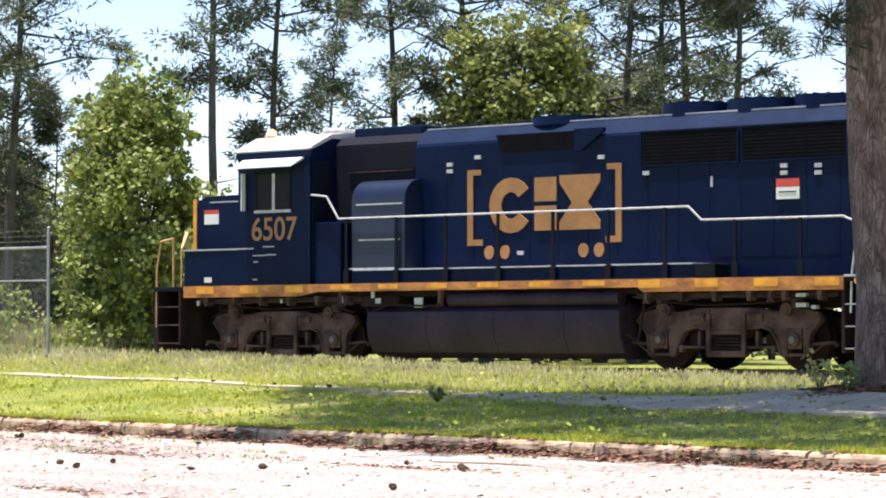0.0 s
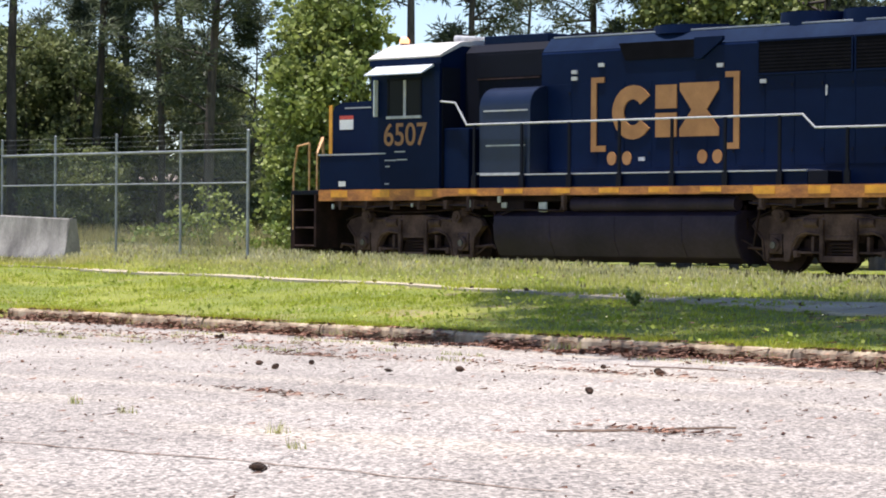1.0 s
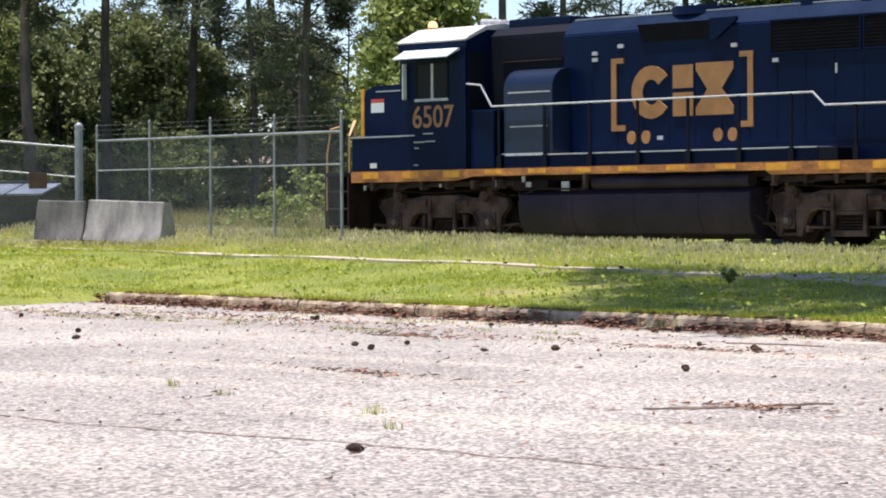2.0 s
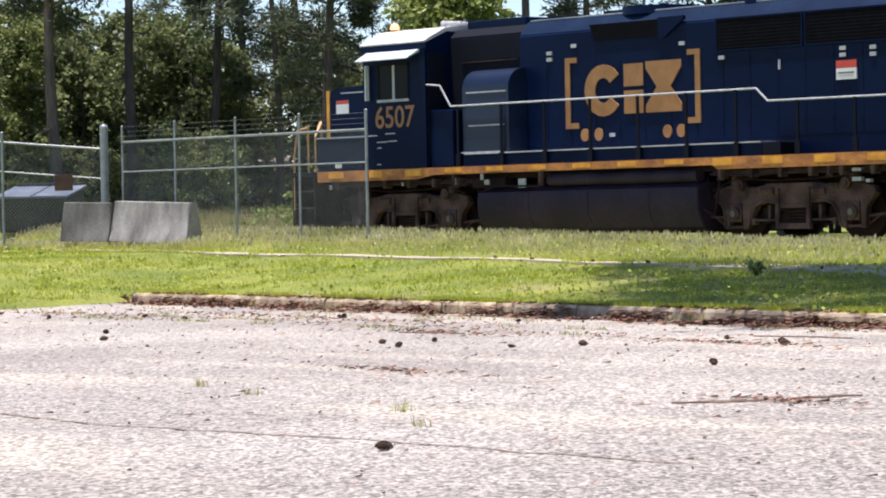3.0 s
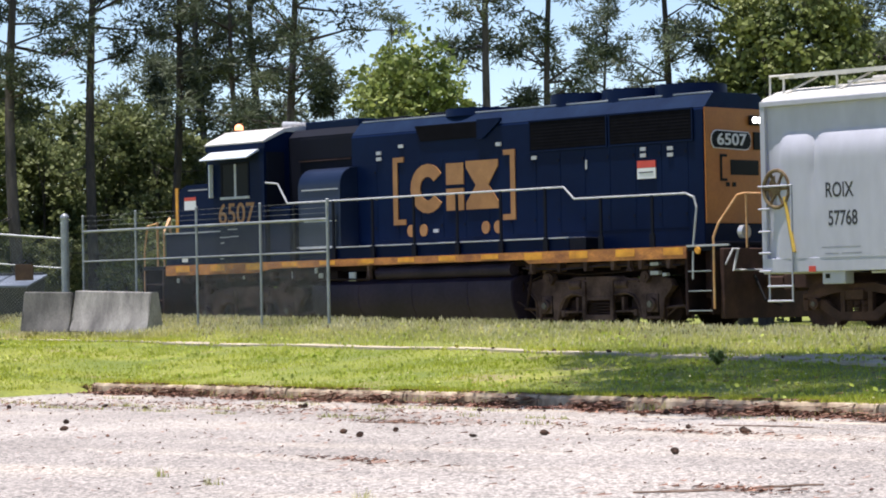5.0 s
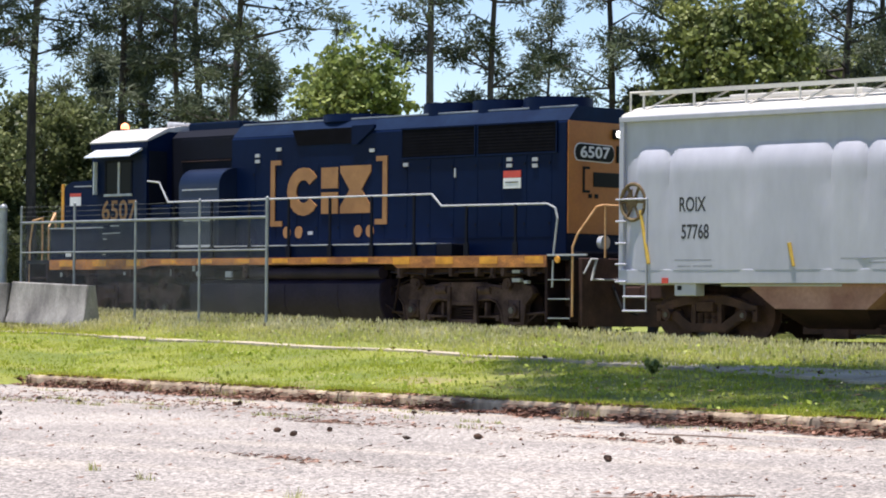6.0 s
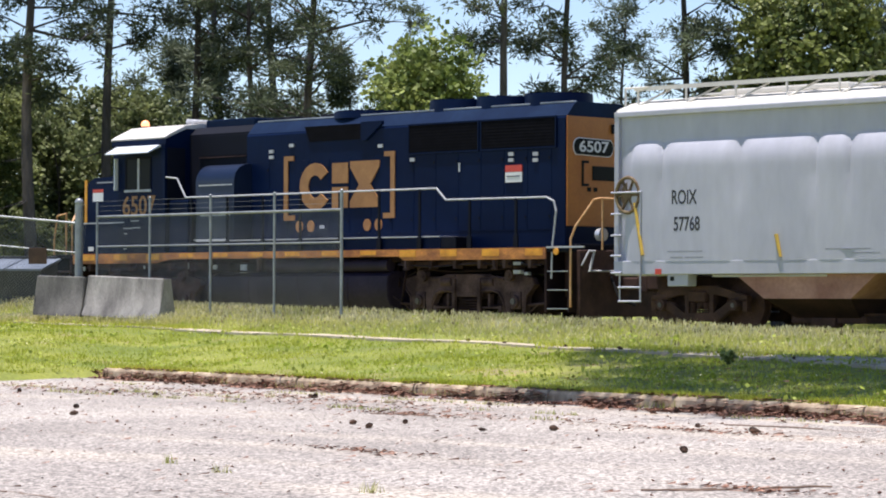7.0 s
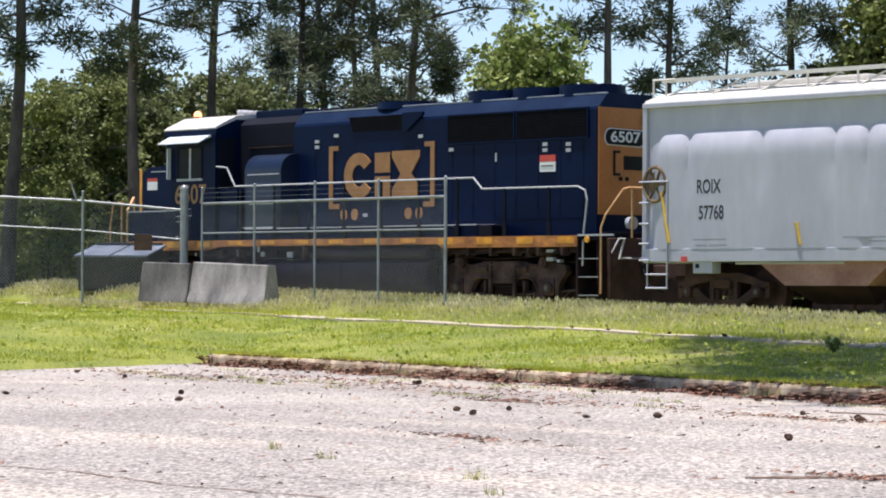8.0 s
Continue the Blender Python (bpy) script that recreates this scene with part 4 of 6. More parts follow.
    for s in (-1, 1):
        bm = boxes((s * 8.4, s * 9.0, -0.12, 0.12, 0.74, 0.98), (s * 8.95, s * 9.2, -0.22, 0.2, 0.70, 1.02), bevel=0.03)
        part("coupler", bm, "rust", loco)
        bm = bmesh.new()
        pipe(bm, [(s * 8.46, -0.45, 1.0), (s * 8.75, -0.5, 0.55), (s * 8.98, -0.3, 0.45)], 0.03)
        part("brake_hose", bm, "black", loco)
    part("cut_lever", pipe(bmesh.new(), [(8.50, -1.3, 1.2), (8.55, -1.15, 1.48), (8.55, -1.0, 1.48), (8.52, -1.1, 1.1), (8.52, -0.2, 1.1)], 0.018), "rail_paint", loco)
    part("walkway_lamp", tube(bmesh.new(), (8.02, -1.50, 1.47), (8.02, -1.53, 1.47), 0.07, 0.06, 14), "stripe", loco)
    # long hood
    hood_prof = [(-0.92, 1.55), (-0.92, 4.08), (-0.86, 4.17), (-0.66, 4.38), (-0.58, 4.40), (0.58, 4.40), (0.66, 4.38), (0.86, 4.17), (0.92, 4.08), (0.92, 1.55)]
    hood = part("long_hood", prism(bmesh.new(), hood_prof, "x", -1.98, 7.70, 0.012), "blue", loco, "navy blue long hood with doors and grilles")
    part("hood_roof", prism(bmesh.new(), [(-0.90, 4.125), (-0.665, 4.388), (-0.58, 4.408), (0.58, 4.408), (0.665, 4.388), (0.90, 4.125), (0.87, 4.10), (-0.87, 4.10)], "x", -1.97, 7.72), "blue_roof", hood, "lighter navy roof of the hood", smooth=30)
    # added strips: the bright sun line on each roof edge, put in as colour
    for k in (-1, 1):
        part("roof_highlight_strip", boxes((-1.9, 7.68, k * 0.60, k * 0.672, 4.392, 4.425), bevel=0.008), "edge_highlight", hood, "added pale strip drawing the sun's highlight along the roof edge")
    part("rear_hood_section", prism(bmesh.new(), [(-0.80, 1.55), (-0.80, 4.2), (-0.62, 4.36), (0.62, 4.36), (0.80, 4.2), (0.80, 1.55)], "x", -4.11, -1.99, 0.01), "dark_blue", hood, "sooty dark hood section behind the cab")
    part("hood_panel", boxes((-3.75, -2.05, -0.83, -0.79, 3.70, 4.15), bevel=0.006), "dark_blue", hood)
    part("panel_line", boxes((-3.75, -2.1, -0.836, -0.80, 3.665, 3.685)), "truck", hood)
    part("sand_box", boxes((-4.10, -3.42, -1.40, -0.80, 1.55, 2.72), bevel=0.03), "blue", hood)
    arc = [(-1.42, 1.56), (-1.42, 3.10)] + [(-1.42 + 0.42 * (1 - math.cos(a)), 3.10 + 0.38 * math.sin(a)) for a in (0.25, 0.5, 0.75, 1.0, 1.25, 1.57)] + [(-0.80, 3.48), (-0.80, 1.56)]
    duct = part("air_duct", prism(bmesh.new(), arc, "x", -3.12, -1.80, 0.008), "gloss_blue", hood, "rounded navy air duct", smooth=40)
    for z, a, b in ((3.02, -3.0, -1.86), (2.36, -2.94, -1.92), (1.83, -3.18, -2.05)):
        part("duct_trim", boxes((a, b, -1.435, -1.41, z - 0.014, z + 0.014)), "rail_paint", duct)
    # doors with latches
    xs = [-1.84 + 0.655 * i for i in range(15)]
    for i in range(14):
        if xs[i + 1] > 7.4:
            break
        d = part("hood_door", boxes((xs[i] + 0.012, xs[i + 1] - 0.012, -0.927, -0.91, 1.92, 3.50), bevel=0.002), "blue", hood)
        for z in (2.15, 3.30):
            part("latch", boxes((xs[i + 1] - 0.08, xs[i + 1] - 0.04, -0.94, -0.92, z, z + 0.05)), "dark_blue", d)
        d2 = part("hood_door", boxes((xs[i] + 0.012, xs[i + 1] - 0.012, 0.91, 0.927, 1.92, 3.50), bevel=0.002), "blue", hood)
    part("intake_grille", prism(bmesh.new(), [(-0.02, 4.21), (1.80, 4.21), (1.80, 3.89), (0.14, 3.89)], "y", -0.945, -0.88), "grille", hood, "black intake grille")
    part("intake_flare", prism(bmesh.new(), [(1.80, 3.85), (1.95, 3.85), (2.45, 4.18), (2.45, 4.24), (1.80, 4.24)], "y", -0.97, -0.90), "blue", hood)
    for a, b in ((3.26, 5.28), (5.38, 7.44)):
        g = part("radiator_grille", boxes((a, b, -0.945, -0.9, 3.54, 4.10)), "grille", hood, "black radiator grille")
        part("grille_frame", boxes((a - 0.03, b + 0.03, -0.955, -0.92, 4.10, 4.13), (a - 0.03, b + 0.03, -0.955, -0.92, 3.51, 3.54), (a - 0.03, a, -0.955, -0.92, 3.54, 4.1), (b, b + 0.03, -0.955, -0.92, 3.54, 4.1)), "blue", g)
        for k in range(9):
            z = 3.57 + k * 0.062
            part("louvre", prism(bmesh.new(), [(-0.948, z), (-0.946, z + 0.03), (-0.94, z + 0.03), (-0.942, z)], "x", a, b), "grille", g)
    # markings
    for out in ([(-0.69, 3.60), (-0.37, 3.60), (-0.37, 3.50), (-0.56, 3.50), (-0.56, 2.33), (-0.33, 2.33), (-0.33, 2.22), (-0.69, 2.22)],
                [(2.83, 3.60), (2.51, 3.60), (2.51, 3.50), (2.70, 3.50), (2.70, 2.33), (2.48, 2.33), (2.48, 2.22), (2.83, 2.22)]):
        flat_shape("bracket_marking", out, "gold", hood, -0.945)
    big = [(0.33 + 0.50 * math.cos(a), 2.93 + 0.50 * math.sin(a)) for a in [k * math.pi / 10 for k in range(20)]]
    hole = [(0.33 + 0.22 * math.cos(a), 2.93 + 0.24 * math.sin(a)) for a in [k * math.pi / 10 for k in range(20)]]
    bm = bmesh.new()
    for k in range(2, 18):
        j = (k + 1) % 20
        q = [big[k], big[j], hole[j], hole[k]]
        vs = [bm.verts.new((x, -0.951, z)) for x, z in q]
        ws = [bm.verts.new((x, -0.92, z)) for x, z in q]
        bm.faces.new(vs)
        for u in range(4):
            bm.faces.new((vs[u], vs[(u + 1) % 4], ws[(u + 1) % 4], ws[u]))
    bmesh.ops.remove_doubles(bm, verts=bm.verts[:], dist=0.0005)
    part("emblem_open_ring", bm, "gold", hood)
    for z0, z1 in ((2.46, 2.90), (2.98, 3.41)):
        flat_shape("emblem_block", [(0.88, z0), (1.38, z0), (1.38, z1), (0.88, z1)], "gold", hood, -0.945)
    flat_shape("emblem_hourglass", [(1.45, 3.43), (2.36, 3.43), (2.36, 3.30), (2.08, 2.94), (2.36, 2.60), (2.36, 2.46), (1.45, 2.46), (1.45, 2.60), (1.73, 2.94), (1.45, 3.30)], "gold", hood, -0.945)
    for x in (-0.18, 0.19, 1.98, 2.33):
        flat_shape("round_marking", [(x + 0.11 * math.cos(k * math.pi / 7), 2.09 + 0.125 * math.sin(k * math.pi / 7)) for k in range(14)], "gold", hood, -0.945)
    lab = flat_shape("safety_label", [(6.07, 2.86), (6.53, 2.86), (6.53, 3.06), (6.07, 3.06)], "white", hood, -0.945, label="white safety label with a red head")
    flat_shape("label_head", [(6.07, 3.065), (6.53, 3.065), (6.53, 3.20), (6.07, 3.20)], "red", hood, -0.945)
    flat_shape("label_text_bar", [(6.12, 2.97), (6.47, 2.97), (6.47, 2.99), (6.12, 2.99)], "ink", hood, -0.952)
    for x, z in ((-1.12, 3.72), (-1.12, 3.60), (-0.45, 3.83), (2.38, 3.72), (3.36, 3.40), (6.22, 3.42), (6.22, 3.30), (6.90, 3.40), (6.90, 3.28), (0.55, 2.07), (4.75, 3.20)):
        w, h = (0.02, 0.09) if x == 4.75 else (0.07, 0.035)
        flat_shape("small_plate", [(x - w, z - h), (x + w, z - h), (x + w, z + h), (x - w, z + h)], "rail_paint", hood, -0.945)
    # roof gear
    for x, r, z0, z1 in ((1.05, 0.80, 4.36, 4.52), (3.86, 0.69, 4.36, 4.625), (5.24, 0.69, 4.36, 4.625), (6.62, 0.69, 4.36, 4.625)):
        bm = bmesh.new()
        tube(bm, (x, 0, z0), (x, 0, z1), r, r * 0.98, 36)
        fan = part("roof_fan", bm, "blue", hood, "round dark roof fan housing", smooth=35)
        bm = bmesh.new()
        for k in range(8):
            a = k * math.pi / 8
            box(bm, x - r * 0.94, x + r * 0.94, -0.012, 0.012, z1 + 0.004, z1 + 0.02)
            bmesh.ops.rotate(bm, verts=bm.verts[-8:], cent=(x, 0, 0), matrix=Matrix.Rotation(a, 3, "Z"))
        part("fan_guard", bm, "grille", fan)
    part("roof_box", boxes((-3.85, -2.15, -0.55, 0.55, 4.34, 4.53), bevel=0.03), "blue_roof", hood)
    part("exhaust_stack", boxes((-0.3, 0.25, -0.25, 0.25, 4.38, 4.52), bevel=0.02), "dark_blue", hood)
    part("roof_hatch", boxes((-1.7, -0.9, -0.4, 0.4, 4.38, 4.50), bevel=0.02), "dark_blue", hood)
    # step box along the walkway
    kick = part("walkway_box", boxes((-3.1, 4.72, -1.43, -0.90, 1.545, 1.79), bevel=0.01), "blue", loco)
    ks = [-3.12, -1.98, -0.78, 0.45, 1.70, 2.92, 4.13, 4.75]
    for a, b in zip(ks, ks[1:]):
        part("box_lid", boxes((a + 0.05, b - 0.05, -1.45, -0.92, 1.79, 1.815), bevel=0.004), "rail_paint", kick)
    part("box_end", boxes((4.72, 5.15, -1.42, -1.0, 1.55, 1.80), bevel=0.02), "dark_blue", kick)
    # handrails
    for s in (-1, 1):
        y = s * 1.47
        bm = bmesh.new()
        pipe(bm, [(-4.12, y, 3.24), (-3.72, y, 3.20), (-3.41, y, 2.77), (4.64, y, 2.765), (4.91, y, 2.53), (7.72, y, 2.52), (7.92, y, 2.44), (7.98, y, 2.25), (7.88, y, 1.55), (7.86, y, 0.95)], 0.019)
        part("side_handrail", bm, "rail_paint", loco, "worn white side handrail")
        for x in (-3.2, -1.96, -0.76, 0.47, 1.72, 2.94, 4.15, 5.6, 6.9):
            z1 = 2.76 if x < 4.7 else 2.52
            bm = boxes((x - 0.03, x + 0.03, y - s * 0.012, y + s * 0.022, 1.50, z1), (x - 0.06, x + 0.06, y - s * 0.01, y + s * 0.026, 1.50, 1.80), bevel=0.004)
            part("stanchion", bm, "dark_blue", loco)
    # rear end
    end = part("rear_panel", boxes((7.70, 7.725, -0.90, 0.90, 1.98, 4.12), bevel=0.008), "orange", loco, "faded orange rear panel")
    rounded = [(-0.18 + 0.40 * k + 0.155 * math.cos(a), 3.525 + 0.165 * math.sin(a)) for k, a in [(1 if abs(i - 5.5) > 3 else -1, (i - 0.5) * math.pi / 6 + math.pi / 12) for i in range(12)]]
    rounded.sort(key=lambda p: math.atan2(p[1] - 3.525, p[0] + 0.18))
    part("number_board_rim", prism(bmesh.new(), [(-0.18 + (y + 0.18) * 1.03, 3.525 + (z - 3.525) * 1.12) for y, z in rounded], "x", 7.715, 7.742), "white", end)
    part("number_board", prism(bmesh.new(), rounded, "x", 7.716, 7.75), "black", end, "black rounded number board")
    lettering("road_number", "6507", 0.30, pose(7.753, -0.18, 3.525, 90, 0, 90), "white", end, 1.40, bold=0.006)
    part("number_board", boxes((7.715, 7.75, 0.46, 0.88, 3.36, 3.69), bevel=0.012), "black", end)
    part("dark_markings", boxes((7.715, 7.735, -0.50, -0.44, 2.76, 3.26), (7.715, 7.735, -0.44, -0.30, 3.21, 3.26), (7.715, 7.735, -0.44, -0.30, 2.76, 2.81), (7.715, 7.735, -0.20, 0.60, 2.88, 3.16), (7.715, 7.735, -0.34, -0.24, 2.66, 2.74), (7.715, 7.735, -0.16, -0.06, 2.66, 2.74)), "black", end)
    hl = part("headlight", boxes((7.72, 7.80, 0.33, 0.68, 3.81, 4.0), bevel=0.03), "black", end)
    for y in (0.43, 0.58):
        part("lamp", tube(bmesh.new(), (7.79, y, 3.91), (7.815, y, 3.91), 0.062, 0.06, 16), "lens", hl, "lit headlight")
    for y in (-1.0, 1.0):
        part("ditch_light", tube(bmesh.new(), (8.40, y * 0.72, 1.80), (8.52, y * 0.72, 1.80), 0.12, 0.13, 20), "lens_off", loco, "round clear lamp")
    part("platform_end", boxes((8.1, 8.36, -1.2, 1.2, 1.55, 1.62), bevel=0.01), "dark_blue", loco)
    # tank, reservoirs and piping
    tp = [(-1.20, 1.12), (-1.40, 1.02), (-1.43, 0.85), (-1.40, 0.55), (-1.25, 0.28), (-1.0, 0.17), (1.0, 0.17), (1.25, 0.28), (1.40, 0.55), (1.43, 0.85), (1.40, 1.02), (1.20, 1.12)]
    tank = part("fuel_tank", prism(bmesh.new(), tp, "x", -2.75, 3.15, 0.02), "tank", loco, "dusty black fuel tank", smooth=25)
    for x in (-1.3, 0.3, 1.9):
        part("tank_strap", prism(bmesh.new(), [(a * 1.006, b - 0.002) for a, b in tp], "x", x - 0.015, x + 0.015), "tank", tank)
    for s in (-1, 1):
        bm = bmesh.new()
        tube(bm, (-0.8, s * 1.27, 1.24), (3.08, s * 1.27, 1.24), 0.135, 0.135, 20)
        part("air_reservoir", bm, "tank", loco, "long black air reservoir", smooth=40)
        bm = bmesh.new()
        pipe(bm, [(-4.3, s * 1.2, 1.2), (-2.9, s * 1.25, 1.2), (-2.8, s * 1.3, 1.0), (-2.2, s * 1.44, 1.15), (-0.9, s * 1.44, 1.12)], 0.02)
        part("brake_pipe", bm, "grime", loco)
        bm = bmesh.new()
        pipe(bm, [(3.2, s * 1.3, 0.6), (3.5, s * 1.35, 0.5), (3.6, s * 1.3, 1.2), (4.6, s * 1.2, 1.25), (7.2, s * 1.2, 1.2)], 0.02)
        part("brake_pipe", bm, "grime", loco)
        part("filler_cap", boxes((-1.55, -1.35, s * 1.44, s * 1.40, 1.10, 1.28), bevel=0.01), "rail_paint", loco)
        part("sight_glass", boxes((-2.55, -2.42, s * 1.40, s * 1.36, 1.18, 1.28), bevel=0.01), "rail_paint", loco)
        for a, b, c, d in ((6.75, 6.95, 1.22, 1.28), (6.75, 6.95, 1.05, 1.12), (7.05, 7.15, 1.02, 1.08)):
            part("drain_valve", boxes((a, b, s * 1.40, s * 1.3, c, d), bevel=0.008), "rail_paint", loco)
        part("electrical_cabinet", boxes((-2.95, -2.0, s * 1.0, s * 1.35, 1.12, 1.32), bevel=0.02), "grime", loco)
        part("sand_pipe", pipe(bmesh.new(), [(3.05, s * 1.05, 1.2), (3.15, s * 1.1, 0.9), (3.05, s * 1.1, 0.5)], 0.03), "grime", loco)
    axles = []
    for c in (-5.18, 5.18):
        truck(loco, c)
        for a in (-1.37, 1.37):
            axles.append(wheelset(loco, c + a, 0.508))
    return loco, axles


# ---- the covered hopper wagon ----
def build_hopper():
    L0, L1 = 0.0, 17.6
    car = thing("hopper_wagon", pose(-33.19 + 9.57, TRACK_Y, 0), "pale grey covered hopper wagon with bulging side panels", "hopper wagon")
    seams = [0.40, 1.20, 3.07, 4.83, 5.59, 7.4, 9.2, 11.0, 12.0, 12.8, 14.6, 16.4, 17.2]
    rows = [1.26, 1.5, 1.9, 2.3, 2.7, 2.9, 3.0, 3.1, 3.2, 3.28, 3.35, 3.40, 3.44, 3.48, 3.52, 3.6, 3.8, 4.0]
    xs = [0.04, 0.2]
    for a, b in zip(seams, seams[1:]):
        xs += [a + (b - a) * k / 10 for k in range(10)]
    xs += [17.2, 17.4, 17.56]

    def swell(x, z):
        for a, b in zip(seams, seams[1:]):
            if a <= x <= b:
                e = min(1.0, min(x - a, b - x) / 0.22)
                edge = math.sin(e * math.pi / 2) ** 0.7
                top = 3.36 + 0.13 * edge
                w = min(1.0, max(0.0, (top - z) / 0.46))
                w = 1 - (1 - w) ** 2
                return 0.135 * w * (0.45 + 0.55 * edge if z > 2.4 else 0.85 + 0.15 * edge)
        return 0.0
    for s in (-1, 1):
        bm = bmesh.new()
        g = [[bm.verts.new((x, s * (1.47 + swell(x, z)), z)) for z in rows] for x in xs]
        for i in range(len(xs) - 1):
            for j in range(len(rows) - 1):
                bm.faces.new((g[i][j], g[i + 1][j], g[i + 1][j + 1], g[i][j + 1]))
        side = part("side_wall", bm, "hopper", car, "pale grey side wall with bulged panels", smooth=50)
        if s < 0:
            lettering("reporting_mark", "ROIX", 0.36, pose(1.80, -1.604, 2.42, 90, 0, 0), "ink", side, 0.72, bold=0.006)
            lettering("wagon_number", "57768", 0.36, pose(1.87, -1.604, 1.93, 90, 0, 0), "ink", side, 0.72, bold=0.006)
            for x, z, w in ((1.62, 1.44, 0.22), (2.05, 1.44, 0.2), (1.62, 1.33, 0.15), (2.05, 1.33, 0.22), (5.6, 1.45, 0.5), (6.0, 1.38, 0.3)):
                part("small_text_bar", boxes((x - w, x + w, -1.6065, -1.57, z - 0.010, z + 0.010)), "faint_ink", side)
        part("side_sill", boxes((0.05, 17.55, s * 1.46, s * 1.60, 1.02, 1.27), bevel=0.012), "hopper", car)
        part("eave", boxes((0.0, 17.6, s * 1.44, s * 1.55, 3.96, 4.06), bevel=0.015), "hopper", car)
        for x in (0.02, 17.5):
            part("corner_post", boxes((x - 0.02, x + 0.09, s * 1.42, s * 1.54, 1.02, 4.0), bevel=0.01), "hopper", car)
        x0 = 0.02
        bm = bmesh.new()
        pipe(bm, [(x0 + 0.72, s * 1.62, 2.55), (x0 + 0.72, s * 1.62, 0.5)], 0.016)
        pipe(bm, [(x0 + 0.18, s * 1.60, 1.05), (x0 + 0.18, s * 1.60, 0.5)], 0.016)
        for z in (0.52, 0.78, 1.05, 1.37, 1.75, 2.15, 2.55):
            wide = 0.74 if z < 1.0 or z > 2.5 else 0.24
            pipe(bm, [(x0 - 0.02 if z > 1 else x0 + 0.16, s * 1.62, z), (x0 + wide, s * 1.62, z)], 0.018)
        part("ladder", bm, "hopper", car, "pale grab-iron ladder")
        bm = bmesh.new()
        tube(bm, (0.58, s * 1.60, 2.35), (0.80, s * 1.63, 1.38), 0.035, 0.035, 8)
        part("gate_lever", bm, "yellow", car, "faded yellow lever")
        part("gate_lever", tube(bmesh.new(), (4.00, s * 1.62, 1.72), (4.10, s * 1.62, 1.32), 0.04, 0.03, 8), "yellow", car)
        bm = boxes((1.35, 1.85, s * 1.30, s * 1.55, 0.80, 1.1), bevel=0.02)
        part("card_box", bm, "hopper", car)
        part("card_hole", boxes((1.42, 1.52, s * 1.552, s * 1.55, 0.90, 0.98)), "black", car)
        part("red_tag", boxes((1.10, 1.25, s * 1.612, s * 1.60, 1.02, 1.12)), "red", car)
        part("running_strip", boxes((2.35, 5.0, s * 1.25, s * 1.45, 0.97, 1.01)), "hopper", car)
    bm = boxes((0.35, 0.60, -1.3, 1.3, 1.9, 3.9), bevel=0.01)
    part("end_sheet", bm, "hopper", car)
    part("end_sheet", boxes((17.0, 17.25, -1.3, 1.3, 1.9, 3.9), bevel=0.01), "hopper", car)
    for a, b in ((-0.05, 1.4), (16.2, 17.65)):
        part("end_platform", boxes((a, b, -1.45, 1.45, 1.0, 1.12), bevel=0.01), "hopper", car)
    part("centre_sill", boxes((-0.3, 17.9, -0.3, 0.3, 0.75, 1.15), bevel=0.02), "rust", car)
    ring = [(0.40 + 0.29 * math.cos(k * math.pi / 9), -1.60, 2.50 + 0.33 * math.sin(k * math.pi / 9)) for k in range(19)]
    bm = pipe(bmesh.new(), ring, 0.035, 8)
    brake = part("brake_wheel", bm, "brown", car, "brown hand-brake wheel", smooth=30)
    for k in range(6):
        part("spoke", pipe(bmesh.new(), [(0.40, -1.58, 2.50), (0.40 + 0.29 * math.cos(k * math.pi / 3), -1.60, 2.50 + 0.33 * math.sin(k * math.pi / 3))], 0.03, 6), "brown", brake)
    part("hub", tube(bmesh.new(), (0.40, -1.62, 2.50), (0.40, -1.46, 2.50), 0.10, 0.10, 14), "brown", brake, smooth=30)
    part("gear_case", tube(bmesh.new(), (0.40, -1.50, 2.50), (0.40, -1.46, 2.50), 0.27, 0.27, 24), "brown", brake, smooth=30)
    roof = part("roof", prism(bmesh.new(), [(-1.53, 4.04), (-1.50, 4.10), (-1.1, 4.24), (-0.6, 4.33), (0, 4.36), (0.6, 4.33), (1.1, 4.24), (1.50, 4.10), (1.53, 4.04), (1.4, 4.0), (-1.4, 4.0)], "x", 0.02, 17.58, 0.012), "hopper_roof", car, "off-white curved roof", smooth=35)
    for i in range(11):
        part("roof_rib", prism(bmesh.new(), [(-1.5, 4.10), (-1.1, 4.255), (-0.6, 4.345), (0, 4.375), (0.6, 4.345), (1.1, 4.255), (1.5, 4.10), (1.4, 4.05), (-1.4, 4.05)], "x", 1.1 + 1.55 * i, 1.16 + 1.55 * i), "hopper_roof", roof)
    for s in (-1, 1):
        part("running_board", boxes((0.15, 17.45, s * 0.80, s * 1.15, 4.50, 4.535)), "hopper_roof", car, "raised roof walkway")
        part("walkway_edge", boxes((0.15, 17.45, s * 1.13, s * 1.16, 4.47, 4.545)), "hopper_roof", car)
        for i in range(15):
            x = 0.25 + 1.2 * i
            bm = bmesh.new()
            pipe(bm, [(x, s * 1.15, 4.20), (x, s * 1.15, 4.50)], 0.022)
            pipe(bm, [(x + 0.08, s * 1.25, 4.18), (x + 0.55, s * 0.85, 4.50)], 0.02)
            part("walkway_bracket", bm, "hopper_roof", car)
    for i in range(4):
        part("hatch", boxes((1.6 + 4 * i, 4.6 + 4 * i, -0.35, 0.35, 4.36, 4.47), bevel=0.03), "hopper_roof", roof)
